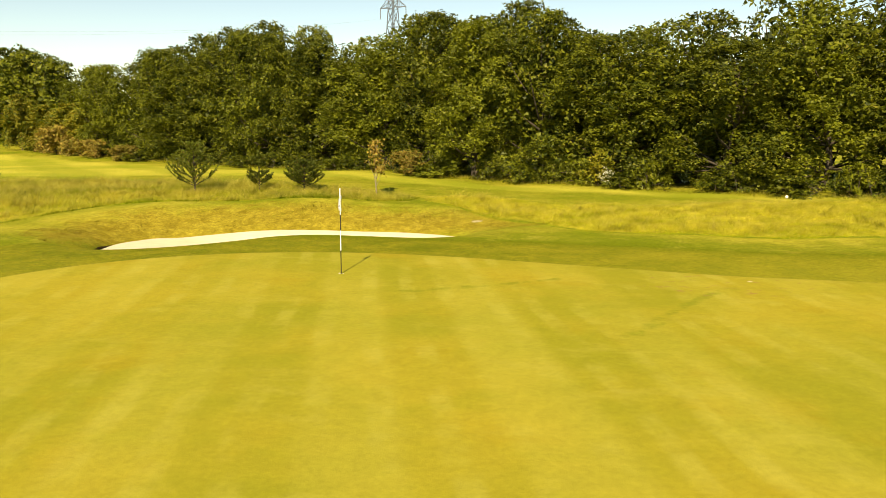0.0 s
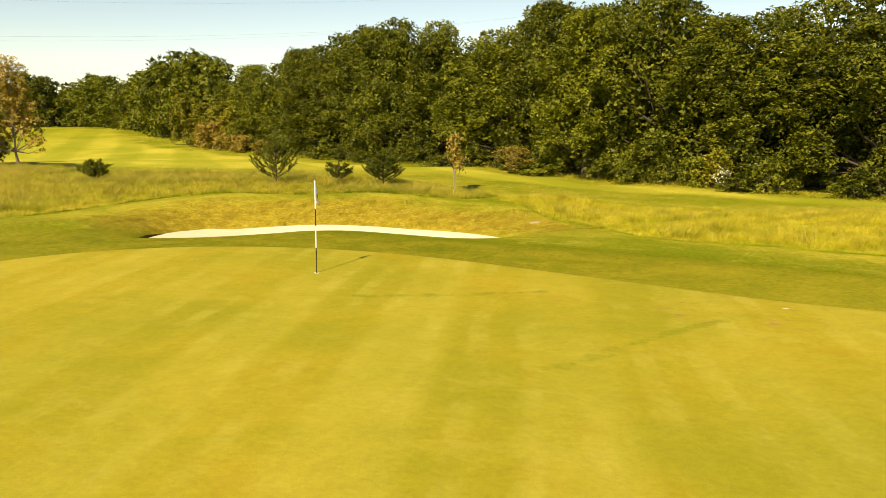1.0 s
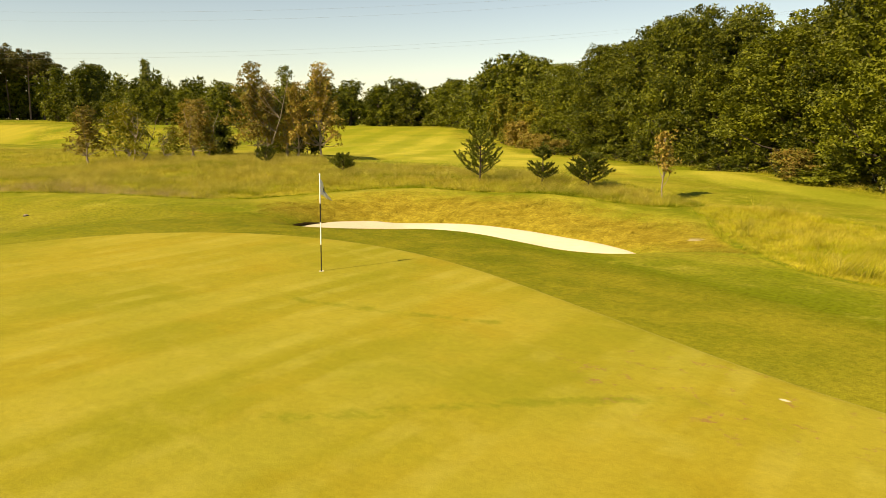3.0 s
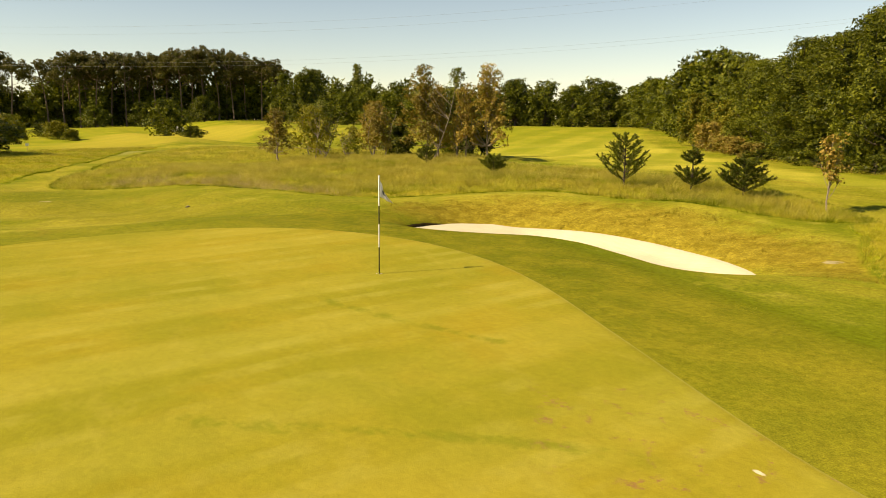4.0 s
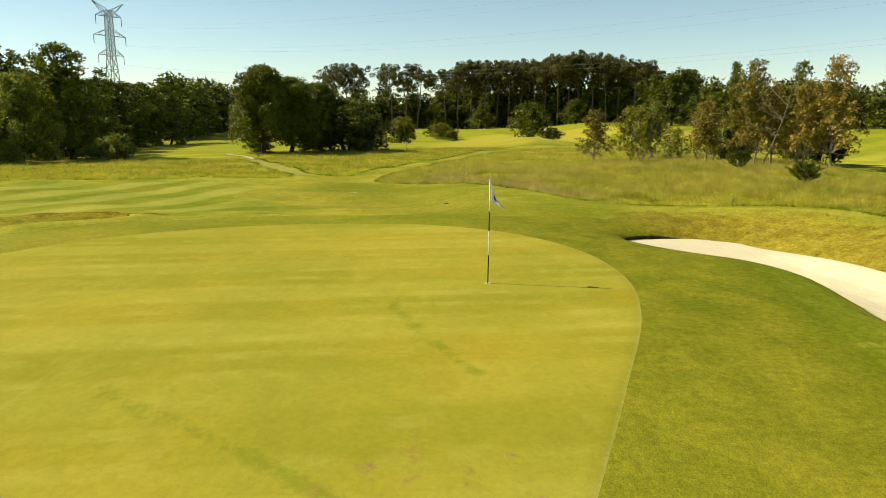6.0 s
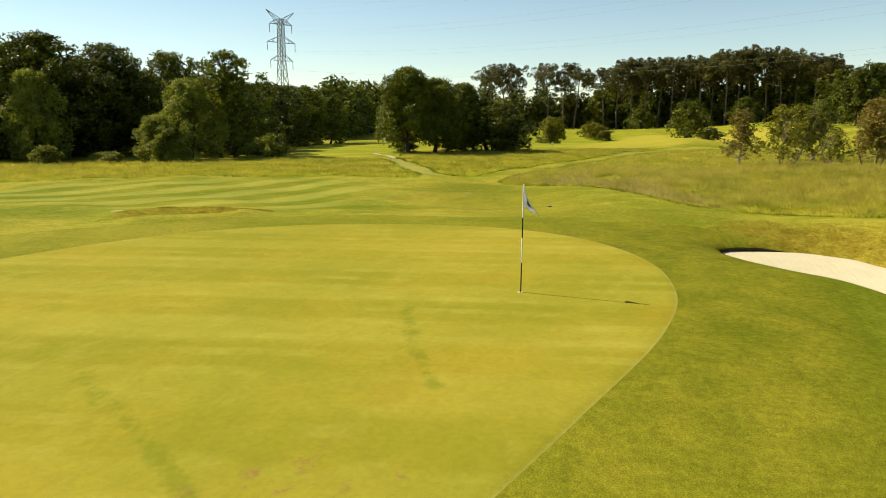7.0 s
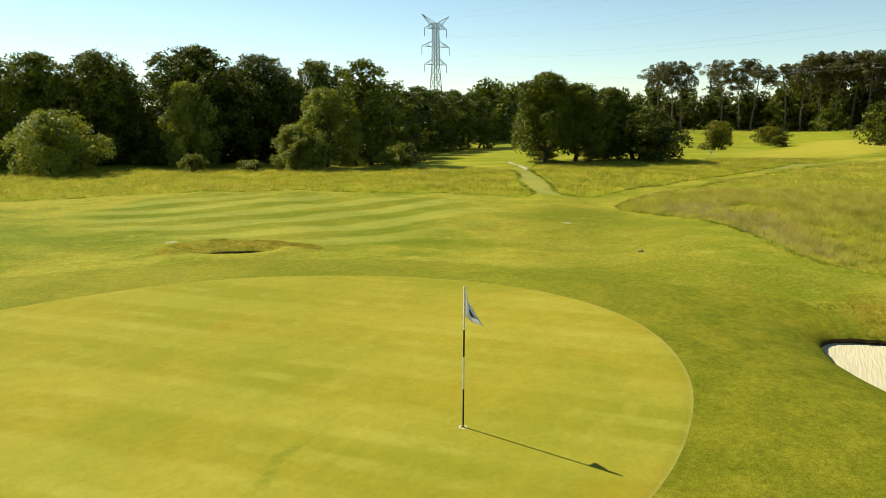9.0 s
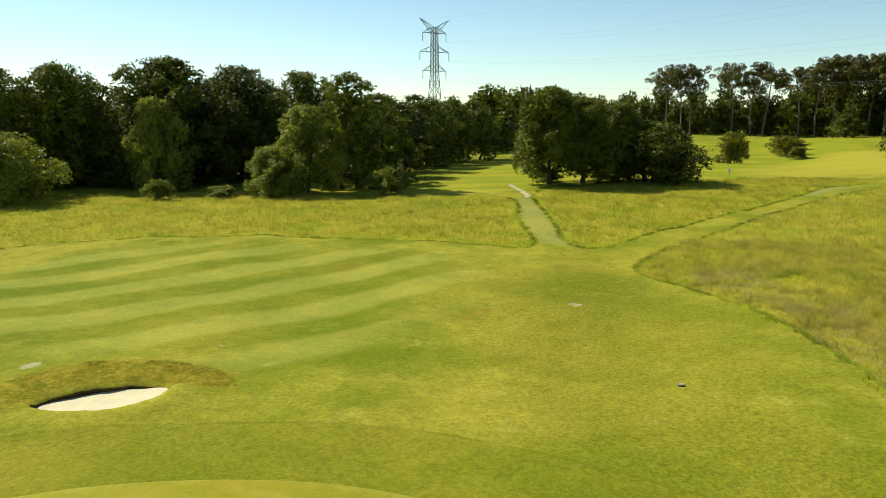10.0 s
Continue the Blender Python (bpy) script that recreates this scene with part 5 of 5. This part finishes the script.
far_c = np.array([(min(x, -45.6), y) for x, y in ROUGH_C])
grass_stuff("tall_grass", [(far_c, 90000, 0.05)], g, 0.40, 0.026, M_TALL, "tall tan and green seeding grass in the rough")


def tussocks(loops, rng, tall):
    """Arching clumps of long grass standing out of the rest."""
    ps = []
    for loop, count, inset in loops:
        for x, y in scatter(loop, rng, count, inset):
            k = int(rng.integers(30, 70))
            ps.append(np.column_stack([x + rng.normal(0, 0.16, k), y + rng.normal(0, 0.16, k)]))
    v = blades(np.concatenate(ps), rng, tall, 0.022, lean=0.95, taper=False)
    return mesh_from("grass_tussocks", v, np.arange(len(v)).reshape(-1, 3), M_TALL, {"tip": np.tile((0.0, 0.0, 1.0), len(v) // 3)})


tagged(new("grass_tussocks", tussocks([(near_c, 700, 0.2), (ROUGH_D, 90, 0.2), (ROUGH_B, 200, 0.3), (ROUGH_A, 260, 0.3)], rng_of(311), 0.55)), "arching tussocks of dry long grass", "tall grass", kind="stuff")



def edge_tufts(rng):
    """Ragged tufts of lush unmown grass along the mower's edge, dark for its shaded face."""
    ps = []
    for loop in (ROUGH_A, ROUGH_B, ROUGH_C):
        for (ax, ay), (bx, by) in zip(loop, np.roll(loop, -1, 0)):
            k = int(math.hypot(bx - ax, by - ay) * 150)
            t = rng.uniform(0, 1, (k, 1))
            ps.append(np.array([ax, ay]) + t * np.array([bx - ax, by - ay]) + rng.normal(0, 0.12, (k, 2)))
    q = np.concatenate(ps)
    q = q[(wave(q[:, 0], q[:, 1], 2.4, 41) + 0.6 * wave(q[:, 0], q[:, 1], 0.8, 42) > -0.25) & (q[:, 0] > -95)]
    w = blades(q, rng, 0.19, 0.016, lean=0.8, taper=False)
    return mesh_from("edge_tufts", w, np.arange(len(w)).reshape(-1, 3), M_EDGE, {"tip": np.tile((0.0, 0.0, 1.0), len(w) // 3)})


tagged(new("edge_tufts", edge_tufts(rng_of(321))), "lush tufts along the mown edge, coloured dark as shade", "tall grass", kind="stuff")

strip = smooth_loop([(-9.5, 22.4), (-7.6, 23.3), (-5.9, 24.2), (-2, 23.7), (1.5, 23.1), (4.6, 22.3), (8.2, 21.5), (13, 20.4), (13, 17.0), (10.8, 17.4), (7.4, 18.1), (3.7, 19.4), (0, 20.6), (-3.2, 21.1), (-6.4, 20.7), (-9.2, 19.4)], 6)
v = blades(scatter(strip, g, 190000, 0.05), g, 0.035, 0.009, lean=0.8, taper=False)
tagged(new("apron_grass", mesh_from("apron_grass", v, np.arange(len(v)).reshape(-1, 3), M_APRON, {"tip": np.tile((0.0, 0.0, 1.0), len(v) // 3)})), "short green blades of the apron turf", "grass", kind="stuff")

# ---------------------------------------------------------------- pylons and wires
def lattice_pylon(name, h, k):
    """A lattice tower with three pairs of arms, a forked head and hanging insulators."""
    tower = new(name)
    def half(z):
        t = z / h
        return k * (1.7 * (1 - t / 0.62) + 0.62 * t / 0.62 if t < 0.62 else 0.62 - 0.12 * (t - 0.62) / 0.38)
    zs = list(np.linspace(0, 0.62 * h, 8)) + list(np.linspace(0.62 * h, 0.94 * h, 9))[1:]
    runs = []
    for sx, sy in ((1, 1), (1, -1), (-1, 1), (-1, -1)):
        runs.append([((sx * half(z), sy * half(z), z - (0.2 if z == 0 else 0)), 0.075 * k) for z in zs])
    part("leg", mesh_from("leg", *tubes(runs, 4), M_STEEL), tower)
    runs = []
    for a, b in zip(zs[:-1], zs[1:]):
        ra, rb = half(a), half(b)
        for c0, c1 in (((1, 1), (1, -1)), ((1, -1), (-1, -1)), ((-1, -1), (-1, 1)), ((-1, 1), (1, 1))):
            runs.append([((c0[0] * ra, c0[1] * ra, a), 0.045 * k), ((c1[0] * rb, c1[1] * rb, b), 0.045 * k)])
            runs.append([((c1[0] * ra, c1[1] * ra, a), 0.045 * k), ((c0[0] * rb, c0[1] * rb, b), 0.045 * k)])
            runs.append([((c0[0] * rb, c0[1] * rb, b), 0.045 * k), ((c1[0] * rb, c1[1] * rb, b), 0.045 * k)])
    part("bracing", mesh_from("bracing", *tubes(runs, 4), M_STEEL), tower)
    hooks = []
    for z, reach in ((0.63 * h, 2.8 * k), (0.765 * h, 3.5 * k), (0.90 * h, 2.8 * k)):
        for s in (-1, 1):
            r = half(z)
            runs = []
            for q in (-1, 1):
                runs.append([((s * r, q * r, z), 0.06 * k), ((s * reach, 0, z), 0.05 * k)])
                runs.append([((s * r, q * r, z + 0.045 * h), 0.06 * k), ((s * reach, 0, z), 0.05 * k)])
                runs.append([((s * (r + reach) / 2, q * r / 2, z), 0.04 * k), ((s * (r + reach) / 2, q * r / 2, z + 0.022 * h), 0.04 * k)])
            arm = part("arm", mesh_from("arm", *tubes(runs, 4), M_STEEL), tower)
            ins = [((s * reach, 0, z - i * 0.19 * k), (0.09 if i % 2 else 0.045) * k) for i in range(10)]
            part("insulator", mesh_from("insulator", *tubes([ins], 6), M_STEEL), arm)
            hooks.append((s * reach, 0, z - 1.72 * k))
    for s in (-1, 1):
        r = half(0.93 * h)
        runs = [[((s * r, q * r, zz * h), 0.055 * k), ((s * 3.5 * k, 0, h), 0.05 * k)] for q in (-1, 1) for zz in (0.90, 0.945)]
        part("horn", mesh_from("horn", *tubes(runs, 4), M_STEEL), tower)
        hooks.append((s * 3.5 * k, 0, h - 0.3))
    return tower, hooks


P1, P2 = (-136.3, -50.5), (-13.2, 150.0)
turn = math.degrees(math.atan2(P2[1] - P1[1], P2[0] - P1[0])) - 90
pylon_a, hooks_a = lattice_pylon("pylon", 28.0, 1.0)
pylon_a.matrix_basis = pose(P1[0], P1[1], spot(*P1), 0, 0, turn)
tagged(pylon_a, "grey steel lattice pylon with three pairs of arms", "pylon", "pylons")
pylon_b, hooks_b = lattice_pylon("pylon", 38.0, 1.15)
pylon_b.matrix_basis = pose(P2[0], P2[1], spot(*P2), 0, 0, turn)
tagged(pylon_b, "grey steel lattice pylon showing above the wood", "pylon", "pylons")
lines = new("power_line")
for ha, hb in zip(hooks_a, hooks_b):
    a, b = pylon_a.matrix_basis @ Vector(ha), pylon_b.matrix_basis @ Vector(hb)
    run = []
    for i in range(33):
        t = i / 32
        p = a.lerp(b, t)
        run.append(((p.x, p.y, p.z - 4 * 8.5 * t * (1 - t)), 0.006))
    part("wire", mesh_from("wire", *tubes([run], 5), M_WIRE), lines)
tagged(lines, "thin overhead power lines sagging between pylons", "power line")

# ---------------------------------------------------------------- small things
def rail_bench():
    """A low timber rail on short posts."""
    b = new("timber_rail")
    for x in (-1.35, 0.0, 1.35):
        bm = bmesh.new()
        bmesh.ops.create_cube(bm, size=1, matrix=Matrix.Translation((x, 0, 0.16)) @ Matrix.Diagonal((0.12, 0.12, 0.42, 1)))
        bmesh.ops.bevel(bm, geom=bm.edges[:], offset=0.012, segments=1)
        part("post", bm_mesh("post", bm, M_WOOD), b)
    bm = bmesh.new()
    bmesh.ops.create_cone(bm, cap_ends=True, segments=10, radius1=0.1, radius2=0.09, depth=3.6, matrix=Matrix.Translation((0, 0, 0.42)) @ Matrix.Rotation(radians(90), 4, "Y"))
    part("rail", bm_mesh("rail", bm, M_WOOD), b)
    return b


rail = rail_bench()
rail.matrix_basis = pose(22.0, 37.2, spot(22.0, 37.2), 0, 0, -25)
tagged(rail, "low weathered timber rail before the wood", "fence rail")


def tee_marker(size):
    m = new("tee_marker")
    bm = bmesh.new()
    bmesh.ops.create_icosphere(bm, subdivisions=2, radius=size, matrix=Matrix.Translation((0, 0, size * 0.9)))
    part("ball", bm_mesh("ball", bm, M_WHITE, True), m)
    bm = bmesh.new()
    bmesh.ops.create_cone(bm, cap_ends=True, segments=8, radius1=0.02, radius2=0.02, depth=0.2, matrix=Matrix.Translation((0, 0, -0.02)))
    part("spike", bm_mesh("spike", bm, M_BLACK), m)
    return m


ball = tee_marker(0.09)
ball.matrix_basis = pose(17.3, 37.3, spot(17.3, 37.3))
tagged(ball, "small white ball marker on the fairway", "marker")

sign = new("distance_sign")
bm = bmesh.new()
bmesh.ops.create_cube(bm, size=1, matrix=Matrix.Translation((0, 0, 0.78)) @ Matrix.Diagonal((0.03, 0.42, 0.34, 1)))
bmesh.ops.bevel(bm, geom=bm.edges[:], offset=0.01, segments=1)
part("board", bm_mesh("board", bm, M_WHITE), sign)
bm = bmesh.new()
bmesh.ops.create_cone(bm, cap_ends=True, segments=8, radius1=0.03, radius2=0.03, depth=0.8, matrix=Matrix.Translation((0, 0, 0.3)))
part("post", bm_mesh("post", bm, M_WOOD), sign)
sign.matrix_basis = pose(-101.5, 10.9, spot(-101.5, 10.9), 0, 0, 10)
tagged(sign, "small white sign board on a post", "sign")

tent = new("white_shelter")
bm = bmesh.new()
bmesh.ops.create_cube(bm, size=1, matrix=Matrix.Translation((0, 0, 1.0)) @ Matrix.Diagonal((2.2, 3.0, 2.0, 1)))
bmesh.ops.bevel(bm, geom=bm.edges[:], offset=0.15, segments=2)
part("body", bm_mesh("body", bm, M_WHITE), tent)
bm = bmesh.new()
bmesh.ops.create_cone(bm, cap_ends=True, segments=4, radius1=2.2, radius2=0.9, depth=0.5, matrix=Matrix.Translation((0, 0, 2.2)) @ Matrix.Rotation(radians(45), 4, "Z"))
part("roof", bm_mesh("roof", bm, M_WHITE), tent)
tent.matrix_basis = pose(-198, 47, spot(-198, 47), 0, 0, 20) @ Matrix.Diagonal((0.75, 0.9, 0.6, 1))
tagged(tent, "small white shelter far off on the course", "shelter")


def sprinkler():
    s = new("sprinkler_head")
    bm = bmesh.new()
    bmesh.ops.create_cone(bm, cap_ends=True, segments=20, radius1=0.10, radius2=0.09, depth=0.04, matrix=Matrix.Translation((0, 0, 0.01)))
    part("ring", bm_mesh("ring", bm, M_BLACK), s)
    bm = bmesh.new()
    bmesh.ops.create_cone(bm, cap_ends=True, segments=16, radius1=0.075, radius2=0.07, depth=0.03, matrix=Matrix.Translation((0, 0, 0.045)))
    part("cap", bm_mesh("cap", bm, M_WOOD), s)
    return s


sp = sprinkler()
sp.matrix_basis = stand(None, -20.0, 17.03)
tagged(sp, "round sprinkler head with pale cap in turf", "sprinkler")
cup = new("hole_cup")
# flat black disc at turf level stands for the shade inside the hole
bm = bmesh.new()
bmesh.ops.create_cone(bm, cap_ends=True, segments=24, radius1=0.056, radius2=0.056, depth=0.004, matrix=Matrix.Translation((0, 0, 0)))
me = bm_mesh("cup_floor", bm, M_BLACK)
part("cup_floor", me, cup)
ring_runs = [[((0.058 * math.cos(a), 0.058 * math.sin(a), 0.003), 0.006) for a in np.linspace(0, 6.2832, 25)]]
part("rim", mesh_from("rim", *tubes(ring_runs, 5), M_WHITE), cup)
cup.matrix_basis = pose(PIN[0], PIN[1], spot(*PIN) + 0.008)
tagged(cup, "dark round hole with white rim in the green", "hole")
